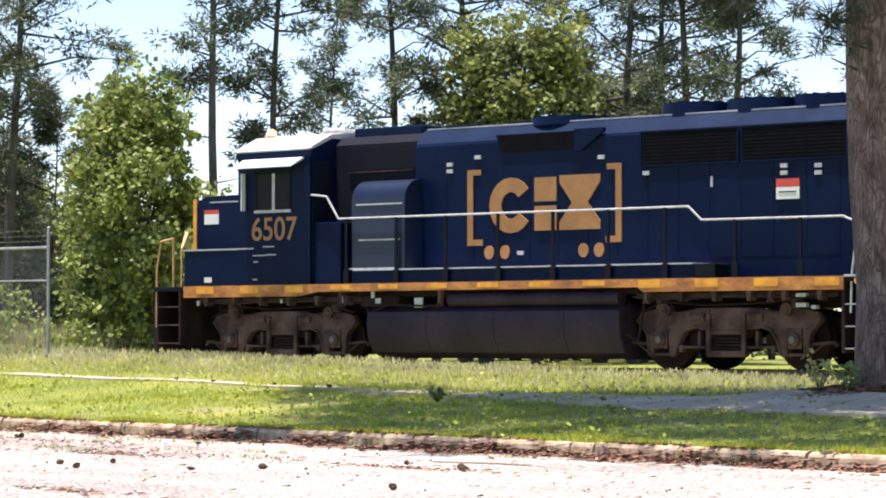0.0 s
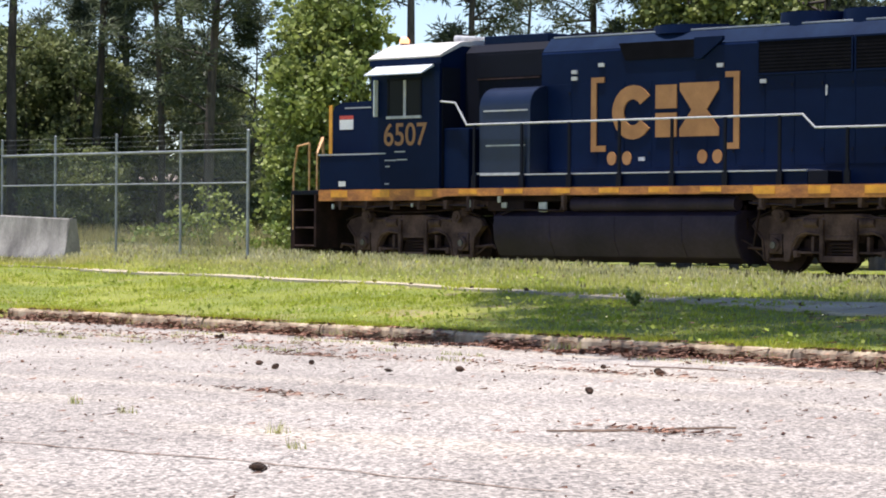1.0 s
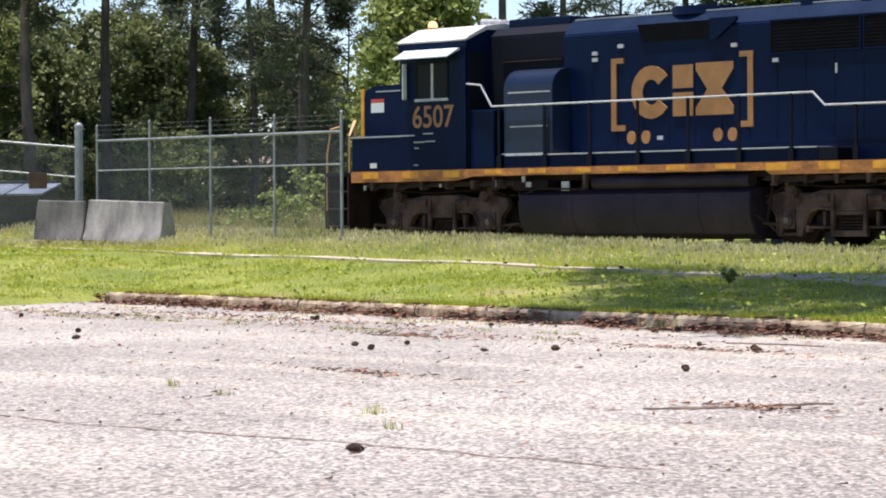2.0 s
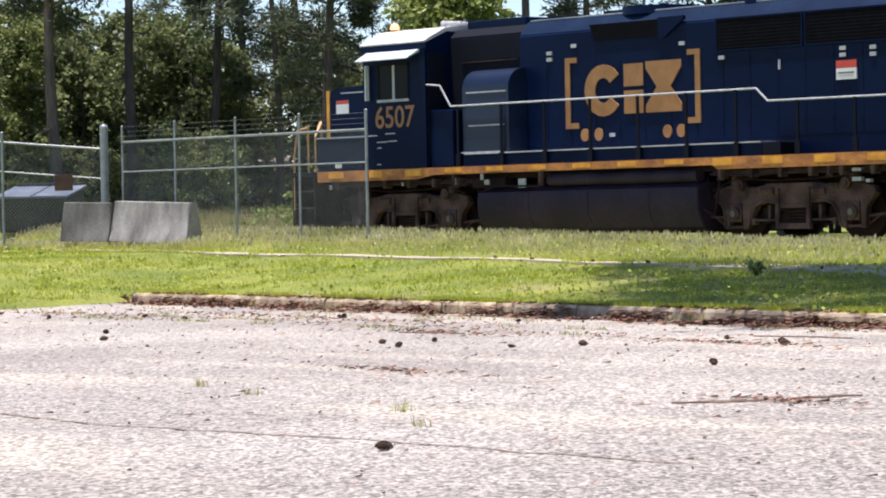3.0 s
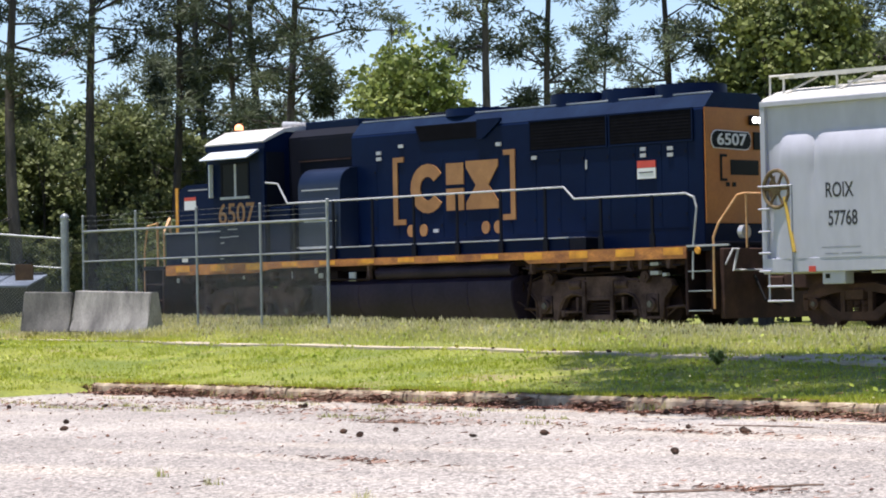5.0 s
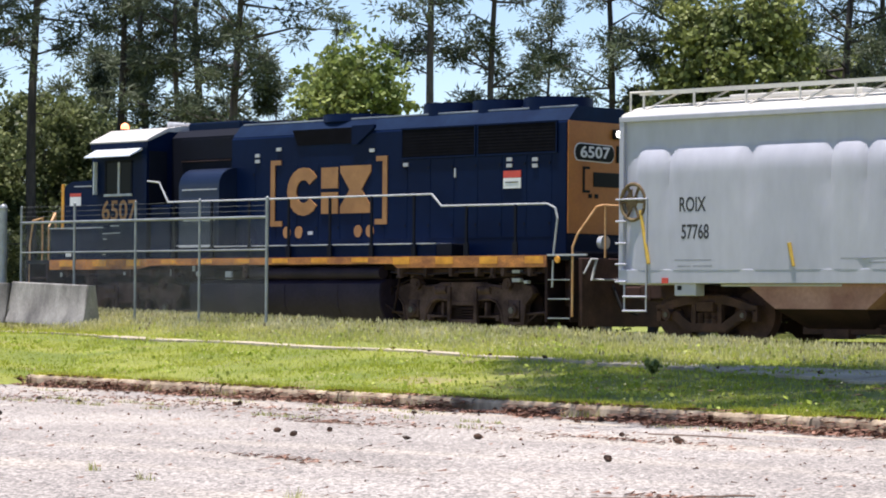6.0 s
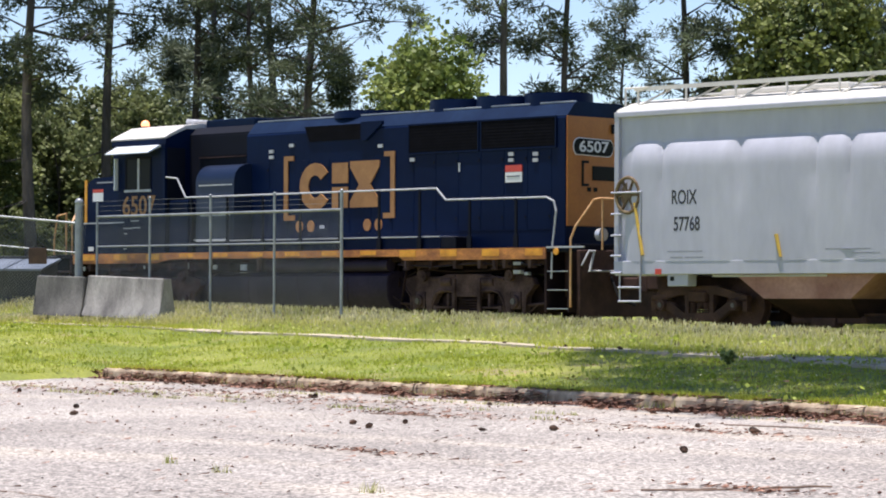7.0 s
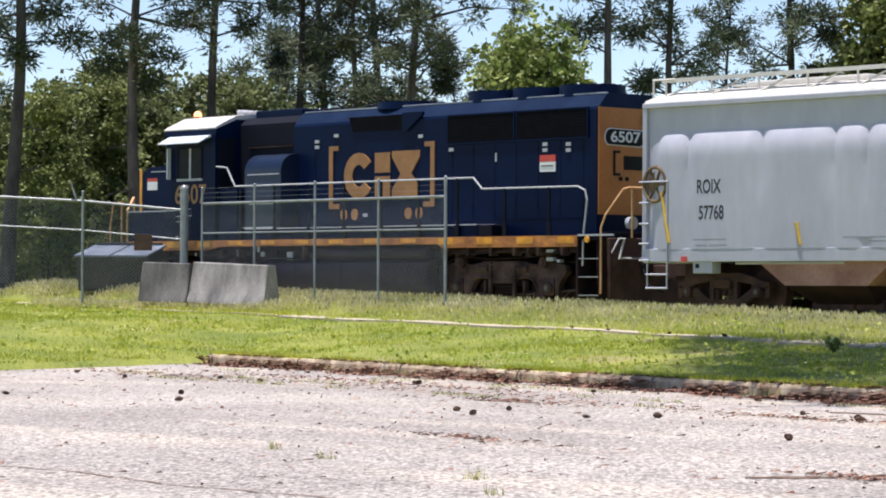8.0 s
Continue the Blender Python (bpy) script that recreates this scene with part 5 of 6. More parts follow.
    part("ladder_top", pipe(bmesh.new(), [(0.06, -1.3, 4.05), (0.06, -1.3, 4.52), (0.5, -1.15, 4.53)], 0.02), "hopper_roof", car)
    for cx in (4.5, 8.8, 13.1):
        levels = [(1.03, -1.62, 1.62, 1.44), (0.58, -0.98, 0.98, 1.38), (0.24, -0.72, 0.72, 0.80)]
        pieces = []
        for t, u in zip(levels, levels[1:]):
            bm = bmesh.new()
            rings = [[bm.verts.new((cx + x, y, z)) for x, y in ((l, -w), (r, -w), (r, w), (l, w))] for z, l, r, w in (t, u)]
            bm.faces.new(rings[0])
            bm.faces.new(rings[1])
            for k in range(4):
                bm.faces.new((rings[0][k], rings[0][(k + 1) % 4], rings[1][(k + 1) % 4], rings[1][k]))
            pieces.append(bm)
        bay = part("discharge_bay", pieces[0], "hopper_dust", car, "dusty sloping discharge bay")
        # the inward-sloping lower piece gets a darker colour that carries its shade
        part("lower_hopper", pieces[1], "grime", bay, "lower hopper coloured dark for the shade under its slope")
        part("outlet_gate", boxes((cx - 0.85, cx + 0.85, -0.78, 0.78, 0.14, 0.27), (cx - 0.35, cx + 0.2, -0.84, -0.6, 0.06, 0.24), bevel=0.02), "rust", bay)
        part("gate_rod", pipe(bmesh.new(), [(cx + 0.8, -0.75, 0.3), (cx + 1.5, -0.75, 0.3), (cx + 1.5, -0.75, 0.5)], 0.025), "rust", bay)
    axles = []
    for cx in (1.74, 15.86):
        t = new("truck")
        t.parent = car
        t.location.x = cx
        t["label"] = "rusty cast freight truck"
        for s in (-1, 1):
            top = [(-1.16, 0.62), (-0.80, 0.72), (-0.42, 0.82), (0.42, 0.82), (0.80, 0.72), (1.16, 0.62), (1.16, 0.50), (0.80, 0.58), (0.42, 0.67), (-0.42, 0.67), (-0.80, 0.58), (-1.16, 0.50)]
            low = [(-0.82, 0.52), (-0.68, 0.52), (-0.36, 0.29), (0.36, 0.29), (0.68, 0.52), (0.82, 0.52), (0.82, 0.38), (0.45, 0.15), (-0.45, 0.15), (-0.82, 0.38)]
            bm = prism(bmesh.new(), top, "y", s * 1.0, s * 1.13, 0.02)
            prism(bm, low, "y", s * 1.005, s * 1.125, 0.02)
            for k in (-1, 1):
                box(bm, k * 0.25, k * 0.35, s * 1.01, s * 1.12, 0.27, 0.70, 0.012)
                box(bm, k * 0.76, k * 1.17, s * 0.99, s * 1.135, 0.56, 0.64, 0.015)
                box(bm, k * 1.06, k * 1.17, s * 1.0, s * 1.13, 0.34, 0.58, 0.012)
            part("side_frame", bm, "rust", t)
            for k in (-1, 1):
                part("bearing_cap", tube(bmesh.new(), (k * 0.89, s * 1.05, 0.457), (k * 0.89, s * 1.2, 0.457), 0.11, 0.10, 18), "rust", t, smooth=30)
                part("cap_bolts", tube(bmesh.new(), (k * 0.89, s * 1.19, 0.457), (k * 0.89, s * 1.215, 0.457), 0.05, 0.045, 10), "tread", t)
            for k in range(3):
                bm = bmesh.new()
                for j in range(5):
                    tube(bm, (-0.16 + 0.16 * k, s * 1.07, 0.30 + 0.042 * j), (-0.16 + 0.16 * k, s * 1.07, 0.325 + 0.042 * j), 0.068, 0.068, 12)
                part("coil_spring", bm, "rust", t, smooth=40)
            part("bolster_end", boxes((-0.2, 0.2, s * 0.9, s * 1.18, 0.52, 0.70), bevel=0.02), "rust", t)
        part("bolster", boxes((-0.22, 0.22, -1.0, 1.0, 0.45, 0.72), bevel=0.02), "rust", t)
        for a in (-0.89, 0.89):
            axles.append(wheelset(car, cx + a, 0.457, "rust"))
    for x, s in ((-0.3, -1), (17.9, 1)):
        part("coupler", boxes((x + (0.0 if s > 0 else -0.45), x + (0.45 if s > 0 else 0.0), -0.12, 0.12, 0.74, 0.98), bevel=0.03), "rust", car)
    return car, axles


# ---- trees ----
def limb(bm, p0, p1, r0, r1, seg=6):
    tube(bm, p0, p1, r0, r1, seg, caps=False)


def leaf_cloud(name, spots, mat, parent, seed, needle=False):
    """Joined small leaves: spots are (place, spread, count, size)."""
    rnd = random.Random(seed)
    verts, faces = [], []
    for c, spread, count, size in spots:
        for _ in range(count):
            d = Vector((rnd.gauss(0, 1), rnd.gauss(0, 1), rnd.gauss(0, 0.72))) * spread * 0.5
            p = c + d
            u = Vector((rnd.uniform(-1, 1), rnd.uniform(-1, 1), rnd.uniform(-0.8, 0.8)))
            if needle:
                u = u * 0.5 + d * (1.2 / spread)
            u.normalize()
            v = u.cross(Vector((rnd.uniform(-1, 1), rnd.uniform(-1, 1), rnd.uniform(-1, 1))))
            v.normalize()
            s = size * rnd.uniform(0.6, 1.4)
            w = s * (0.40 if not needle else 0.15 if size < 0.22 else 0.045)
            b = len(verts)
            if needle:
                verts += [p - v * w, p + v * w, p + u * s]
                faces.append((b, b + 1, b + 2))
            else:
                verts += [p - u * s * 0.5, p + v * w, p + u * s * 0.5, p - v * w]
                faces.append((b, b + 1, b + 2, b + 3))
    me = bpy.data.meshes.new(name)
    me.from_pydata([tuple(q) for q in verts], [], faces)
    me.materials.append(M[mat])
    ob = new(name, me)
    ob.parent = parent
    return ob


def limbs_mesh(name, runs, mat, parent):
    """One mesh of tapered limbs: runs are (start, end, radius, end radius, sides)."""
    verts, faces = [], []
    for p0, p1, r0, r1, seg in runs:
        d = (p1 - p0).normalized()
        u = d.orthogonal().normalized()
        v = d.cross(u)
        b = len(verts)
        for p, r in ((p0, r0), (p1, r1)):
            for k in range(seg):
                a = 2 * math.pi * k / seg
                verts.append(tuple(p + (u * math.cos(a) + v * math.sin(a)) * r))
        for k in range(seg):
            j = (k + 1) % seg
            faces.append((b + k, b + j, b + seg + j, b + seg + k))
    me = bpy.data.meshes.new(name)
    me.from_pydata(verts, [], faces)
    me.shade_smooth()
    me.materials.append(M[mat])
    ob = new(name, me)
    ob.parent = parent
    return ob


def pine(seed, height, r, bare, spread, density=1.0, label="tall pine with a bare dark trunk and loose needle tufts", bark="far_bark", lean=None, bend=(0, 0), tuft=0.20, toward=(0, 0), mass=1.0):
    """A tall pine: tapered leaning trunk, crooked limbs with side twigs, clumps of needles with gaps."""
    rnd = random.Random(seed)
    tree = thing("pine_tree", pose(0, 0, 0), label, "tree", "woodland pines")
    lx, ly = lean or (rnd.uniform(-0.025, 0.025), rnd.uniform(-0.025, 0.025))
    axis = [Vector((lx * z + 0.12 * math.sin(z * 0.5 + seed), ly * z + 0.12 * math.cos(z * 0.4 + seed), z)) + Vector((bend[0], bend[1], 0)) * max(0.0, z - 5) ** 2 for z in [height * k / 14 for k in range(15)]]
    runs, tufts = [], []
    for k in range(14):
        a = r * (1 - 0.85 * k / 14)
        runs.append((axis[k] - Vector((0, 0, 0.15 if k == 0 else 0.02)), axis[k + 1], a * (1.4 if k == 0 else 1), r * (1 - 0.85 * (k + 1) / 14), 18 if r > 0.3 else 10))
    z = bare
    while z < height:
        f = (z - bare) / (height - bare)
        reach = spread * (0.5 + 0.75 * math.sin(min(1, f * 1.25) * math.pi)) * (1 - 0.5 * f)
        for _ in range(rnd.choice((1, 2, 2, 3))):
            a, l = rnd.uniform(0, 6.283), reach * rnd.uniform(0.45, 1.35)
            k = min(13, int(z / height * 14))
            base = axis[k].lerp(axis[k + 1], z / height * 14 - k)
            rise = rnd.uniform(-0.15, 0.55)
            pull = Vector((toward[0], toward[1], 0))
            mid = base + Vector((math.cos(a) * l * 0.5, math.sin(a) * l * 0.5, l * rise * 0.6)) + pull * 0.45
            a2 = a + rnd.uniform(-0.5, 0.5)
            tip = mid + Vector((math.cos(a2) * l * 0.5, math.sin(a2) * l * 0.5, l * rnd.uniform(-0.1, 0.35))) + pull * 0.55
            runs.append((base, mid, 0.022 + 0.010 * l, 0.018 + 0.003 * l, 6))
            runs.append((mid, tip, 0.018 + 0.003 * l, 0.007, 5))
            for _ in range(int(rnd.uniform(3.0, 6.2) * density)):
                w = rnd.uniform(0.25, 1.0)
                q = base.lerp(mid, w * 2) if w < 0.5 else mid.lerp(tip, w * 2 - 1)
                b2, m = a + rnd.choice((-1, 1)) * rnd.uniform(0.3, 1.3), l * rnd.uniform(0.10, 0.32)
                e = q + Vector((math.cos(b2) * m, math.sin(b2) * m, m * rnd.uniform(-0.2, 0.8)))
                runs.append((q, e, 0.010, 0.005, 4))
                for _ in range(rnd.choice((1, 2, 2, 3))):
                    c = q.lerp(e, rnd.uniform(0.55, 1.15)) + Vector((rnd.gauss(0, 0.1), rnd.gauss(0, 0.1), rnd.gauss(0.04, 0.08)))
                    tufts.append((c, rnd.uniform(0.20, 0.44) * mass, int(rnd.randint(24, 46) * mass), tuft))
        z += rnd.uniform(0.3, 0.8)
    for _ in range(6):
        a, zz = rnd.uniform(0, 6.283), rnd.uniform(0.35, 0.98) * bare
        k = min(13, int(zz / height * 14))
        runs.append((axis[k], axis[k] + Vector((math.cos(a) * 0.9, math.sin(a) * 0.9, rnd.uniform(-0.3, 0.3))), 0.03, 0.008, 5))
    limbs_mesh("trunk", runs, bark, tree)
    leaf_cloud("crown", tufts, "needles", tree, seed, True)
    return tree


def broadleaf(seed, height, width, low, mat, leaves, size, label, name="broadleaf_tree", group="wood edge", lobes=16):
    """A leafy tree: forked trunk, a limb to each lobe, leaf clumps on the lobes' outer sides, gaps between."""
    rnd = random.Random(seed)
    tree = thing(name, pose(0, 0, 0), label, "tree", group)
    runs, spots = [], []
    stems = 3 if low < 1.5 else 1
    tips = []
    for s in range(stems):
        a0 = rnd.uniform(0, 6.283)
        out = 0.14 * (stems > 1)
        p, r = Vector((out * math.cos(a0), out * math.sin(a0), -0.2)), 0.021 * height / (stems ** 0.5)
        for k in range(8):
            q = p + Vector((rnd.gauss(0, 0.08) + out * 0.8 * math.cos(a0), rnd.gauss(0, 0.08) + out * 0.8 * math.sin(a0), 0.85 * height / 8))
            runs.append((p, q, r, r * 0.82, 7))
            r *= 0.82
            tips.append((q, r))
            p = q
    for i in range(lobes):
        f = (i + rnd.random()) / lobes
        zc = low + (height - low) * (0.06 + 0.84 * f)
        wide = width * 0.5 * math.sin(math.pi * min(1.0, 0.26 + 0.70 * f)) ** 0.7
        a = i * 2.4 + rnd.uniform(-0.5, 0.5)
        c = Vector((math.cos(a) * wide, math.sin(a) * wide, 0)) * rnd.uniform(0.35, 0.85) + Vector((0, 0, zc))
        q, r = min(tips, key=lambda t: abs(t[0].z - (zc - 0.5)) + 0.3 * (t[0] - c).length)
        runs.append((q, c, max(0.012, r * 0.5), 0.012, 5))
        big = width * rnd.uniform(0.13, 0.24)
        for _ in range(18):
            d = Vector((rnd.gauss(0, 1), rnd.gauss(0, 1), rnd.gauss(0.25, 0.9)))
            d = d.normalized() * big * rnd.uniform(0.45, 1.2)
            spots.append((c + d, big * rnd.uniform(0.28, 0.62)))
            if rnd.random() < 0.35:
                runs.append((c, c + d, 0.012, 0.004, 4))
    each = max(4, leaves // len(spots))
    limbs_mesh("trunk", runs, "far_bark", tree)
    leaf_cloud("crown", [(c, g, max(3, int(each * rnd.uniform(0.4, 1.6))), size) for c, g in spots], mat, tree, seed)
    return tree


def at_pose(x, y, z, turn, size=1.0):
    return pose(x, y, z, 0, 0, turn) @ Matrix.Diagonal((size, size, size, 1))


def place_copy(ob, x, y, turn, size):
    c = copy_thing(ob, pose(x, y, -0.3, 0, 0, turn))
    c.scale = (size, size, size)
    return c


def out_at(degrees, d):
    """The ground place at an angle to the left of +Y, d metres off."""
    a = radians(degrees)
    return -math.sin(a) * d, math.cos(a) * d


def build_trees():
    rnd = random.Random(21)
    # the trunk beside the sidewalk, whose crown shades the lawn
    big = pine(3, 18, 0.42, 7.4, 6.0, 3.4, "thick rough-barked pine beside the sidewalk, shading the lawn", "bark", (-0.05, -0.045), (-0.022, -0.012), tuft=0.215, toward=(-1.0, -0.4), mass=2.0)
    big.matrix_world = pose(TREE_AT[0], TREE_AT[1], ground_z(*TREE_AT) - 0.05)
    big["group"] = ""
    # its low hanging sprays of needles
    runs, sprays = [], []
    for (x, y, z), (x1, y1, z1) in (((-19.1, 30.6, 5.6), (-20.2, 29.2, 4.75)), ((-19.1, 30.6, 5.4), (-19.45, 29.75, 4.2))):
        p, q = Vector((x, y, z)), Vector((x1, y1, z1))
        m = p.lerp(q, 0.55) + Vector((0, 0, 0.25))
        runs += [(p, m, 0.03, 0.018, 6), (m, q, 0.018, 0.006, 5)]
        for k in range(6):
            c = m.lerp(q, 0.45 + 0.11 * k) + Vector((rnd.gauss(0, 0.13), rnd.gauss(0, 0.13), rnd.gauss(-0.05, 0.07)))
            runs.append((m.lerp(q, 0.4 + 0.1 * k), c, 0.006, 0.004, 4))
            sprays.append((c, 0.11, 70, 0.221))
    inv = big.matrix_world.inverted()
    limbs_mesh("low_limb", [(inv @ p, inv @ q, a, b, c) for p, q, a, b, c in runs], "bark", big)
    leaf_cloud("low_sprays", [(inv @ c, a, b, d) for c, a, b, d in sprays], "needles", big, 5, True)
    # long needle-thick boughs added above the view, placed to cast the lawn's shadow
    runs, clumps = [], []
    for gx, gy, z in ((-28.4, 30.9, 10.4), (-26.9, 29.6, 9.6), (-25.6, 28.2, 10.8), (-24.7, 30.2, 9.2), (-24.2, 26.9, 9.9), (-22.9, 28.6, 9.0), (-22.6, 25.3, 10.4), (-21.3, 27.2, 8.9), (-20.6, 24.9, 9.8),
                      (-19.4, 26.6, 9.0), (-17.8, 25.2, 9.6), (-21.0, 29.2, 8.6), (-16.6, 27.4, 9.2), (-15.6, 24.2, 9.8), (-23.6, 24.9, 10.9)):
        end = Vector((gx - 0.06 * z, gy - 0.10 * z, z))
        root = Vector((TREE_AT[0] - 0.05 * z, TREE_AT[1] - 0.045 * z, z - 1.2))
        knee = root.lerp(end, 0.5) + Vector((rnd.gauss(0, 0.3), rnd.gauss(0, 0.3), 0.5))
        runs += [(root, knee, 0.085, 0.05, 7), (knee, end, 0.05, 0.012, 6)]
        for k in range(24):
            c = end + Vector((rnd.gauss(0, 0.66), rnd.gauss(0, 0.66), rnd.gauss(0.1, 0.25)))
            runs.append((knee.lerp(end, rnd.uniform(0.6, 1.0)), c, 0.014, 0.006, 4))
            clumps.append((c, rnd.uniform(0.4, 0.75), 90, 0.215))
    limbs_mesh("shade_bough", [(inv @ p, inv @ q, a, b, c) for p, q, a, b, c in runs], "bark", big)
    leaf_cloud("shade_bough_needles", [(inv @ c, a, b, d) for c, a, b, d in clumps], "needles", big, 6, True)
    # tall pines: high airy crowns, mid crowns, low dense crowns
    kinds = [pine(40, 18.5, 0.17, 7.6, 2.9, 1.0), pine(41, 18.0, 0.15, 6.0, 2.0, 1.0), pine(42, 17.0, 0.19, 4.4, 2.9, 1.15),
             pine(43, 19.0, 0.20, 8.6, 3.1, 1.1), pine(44, 16.0, 0.14, 5.4, 2.3, 0.8), pine(45, 17.5, 0.22, 6.6, 3.0, 1.3)]
    stand = [(57.1, 84, 5, 1.08), (54.65, 86, 5, 1.0), (53.25, 90, 3, 1.0), (51.55, 92, 0, 1.0), (50.3, 90, 4, 1.0), (49.3, 88, 2, 1.0),
             (45.2, 86, 0, 1.03), (44.1, 88, 1, 1.0), (41.7, 90, 1, 1.02), (42.9, 112, 4, 0.9), (40.2, 96, 3, 1.0), (37.0, 92, 2, 1.05), (36.0, 90, 5, 0.95), (35.0, 88, 0, 0.95),
             (50.9, 110, 0, 1.2), (47.2, 126, 4, 0.85), (49.8, 112, 3, 1.1),
             (58.9, 96, 2, 1.1), (60.2, 90, 3, 1.0), (61.8, 95, 5, 1.0), (38.4, 104, 0, 1.1), (36.5, 106, 2, 1.1),
             (31.0, 96, 3, 1.0), (29.0, 100, 2, 1.0), (26.5, 98, 5, 1.0)]
    used = set()
    for az, d, k, size in stand:
        x, y = out_at(az, d)
        turn = rnd.uniform(0, 360)
        if k not in used:
            used.add(k)
            kinds[k].matrix_world = at_pose(x, y, -0.3, turn, size)
        else:
            place_copy(kinds[k], x, y, turn, size)
    # young pines under the tall ones
    young = [pine(50 + i, 8.6 + i, 0.09, 1.2, 2.3, 1.25, "young dark pine filling the wood below the tall trunks") for i in range(2)]
    ages = [(49.3, 94, 0.92), (48.5, 90, 0.85), (50.4, 108, 0.95), (51.9, 104, 1.0), (53.8, 106, 0.95), (57.8, 104, 1.0), (52.7, 98, 1.0), (51.2, 96, 0.95), (54.6, 100, 0.95), (36.8, 100, 1.0), (35.6, 98, 0.95), (38.0, 112, 1.0)]
    for i, (az, d, size) in enumerate(ages):
        x, y = out_at(az, d)
        turn = rnd.uniform(0, 360)
        if i < 2:
            young[i].matrix_world = at_pose(x, y, -0.3, turn, size)
        else:
            place_copy(young[i % 2], x, y, turn, size)
    # bright bush tree behind the track
    bush = broadleaf(7, 7.35, 4.3, 0.15, "leaves", 30000, 0.145, "bright green young broadleaf tree in full sun behind the track", group="", lobes=40)
    bush.matrix_world = pose(*out_at(46.85, 70.5), -0.3)
    b2 = broadleaf(8, 10.4, 4.6, 1.4, "mid_leaves", 17000, 0.17, "mid-green broadleaf tree at the wood's edge", lobes=30)
    b2.matrix_world = at_pose(*out_at(39.9, 89), -0.3, 40, 1.06)
    for az, d, turn, size in ((38.75, 88, 130, 1.08), (40.9, 100, 20, 0.85), (37.6, 96, 250, 0.95), (56.4, 88, 60, 0.68), (55.4, 92, 200, 0.74), (58.0, 94, 300, 0.7), (42.4, 100, 210, 0.52), (43.4, 98, 90, 0.5), (33.4, 104, 20, 0.6)):
        place_copy(b2, *out_at(az, d), turn, size)
    # shaded wood edge
    e1 = [broadleaf(60 + i, 7.6 + 0.8 * i, 4.4 + 0.4 * i, 0.6, "shade_leaves", 12000, 0.18, "dark green shrubby tree at the wood's edge", lobes=22) for i in range(3)]
    row = [(az, d, size) for az, d, size in ((57.0, 98, 0.95), (56.0, 102, 1.0), (54.9, 96, 1.0), (54.2, 94, 0.9), (53.4, 98, 1.0), (52.6, 95, 0.9), (51.9, 98, 1.0), (51.5, 94, 0.85), (49.5, 96, 0.85), (48.9, 98, 0.8), (48.0, 102, 0.7), (58.4, 100, 1.0), (59.6, 98, 1.0), (61, 100, 1.0),
                                             (37.6, 96, 1.05), (36.8, 96, 1.0), (36.1, 98, 0.95), (35.4, 94, 0.85), (38.2, 106, 1.15), (39.3, 104, 1.1), (40.3, 108, 1.0), (32.0, 104, 0.8), (30.2, 100, 0.9), (28.0, 100, 1.0), (26.0, 98, 1.0),
                                             (47.2, 104, 0.6), (46.4, 108, 0.6), (45.6, 106, 0.55), (44.8, 106, 0.55), (44.0, 108, 0.55), (42.8, 106, 0.55), (41.8, 104, 0.6), (34.2, 110, 0.6))]
    row += [(48.6 + 0.75 * i, rnd.uniform(86, 92), rnd.uniform(0.36, 0.55)) for i in range(14) if not 1 <= i <= 3]
    for i, (az, d, size) in enumerate(row):
        x, y = out_at(az, d)
        if i < 3:
            e1[i].matrix_world = at_pose(x, y, -0.3, rnd.uniform(0, 360), size)
        else:
            place_copy(e1[i % 3], x, y, rnd.uniform(0, 360), size)
    # far woods closing the view
    spots = []
    for i in range(900):
        f = rnd.random()
        x, y = -135 + 130 * f, 92 + 40 * f + rnd.uniform(0, 14)
        z = rnd.uniform(0, 1) ** 1.3 * 6.5
        spots.append((Vector((x, y, z)), rnd.uniform(0.9, 1.6), 30, 0.42))
    woods = leaf_cloud("far_woods", spots, "shade_leaves", None, 99)
    tagged(woods, "dark leafy woods far behind the pines", "woods", kind="stuff")


def build_shrubs():
    """Low shrubs among the weeds at the fence and at the lawn."""
    rnd = random.Random(4)
    spots = []
    for x, y, h, w in ((-52.2, 45.6, 1.4, 1.2), (-53.6, 46.1, 2.1, 1.3), (-54.8, 46.4, 1.7, 1.3), (-50.5, 45.6, 1.2, 1.2), (-56.4, 46.8, 1.1, 1.5), (-58.5, 47.2, 0.8, 1.5), (-60.5, 47.6, 0.6, 1.5)):
        for _ in range(26):
            spots.append((Vector((x + rnd.gauss(0, w * 0.4), y + rnd.gauss(0, 0.3), -0.3 + h * rnd.random())), 0.22, 26, 0.11))
    ob = leaf_cloud("fence_shrubs", spots, "leaves", None, 12)
    tagged(ob, "bright leafy shrubs beside the fence", "shrub", kind="stuff")
    for (x, y), h in (((-24.85, 28.75), 0.19), ((-19.75, 30.1), 0.42), ((-19.2, 29.9), 0.3)):
        w = thing("weed_clump", pose(x, y, ground_z(x, y)), "leafy green weed clump in the lawn", "weed", "weeds in the lawn")
        bm = bmesh.new()
        sp = []
        for k in range(9):
            a = k * 2.4
            tip = Vector((0.35 * h * math.cos(a), 0.35 * h * math.sin(a), h * rnd.uniform(0.5, 1)))
            limb(bm, (0, 0, -0.03), tip, 0.008, 0.003, 4)
            sp.append((tip, 0.28 * h, 7, 0.07))
            sp.append((tip * 0.6, 0.28 * h, 5, 0.06))
        part("stems", bm, "shade_leaves", w)
        leaf_cloud("foliage", sp, "leaves" if h < 0.4 else "weeds", w, int(h * 100))


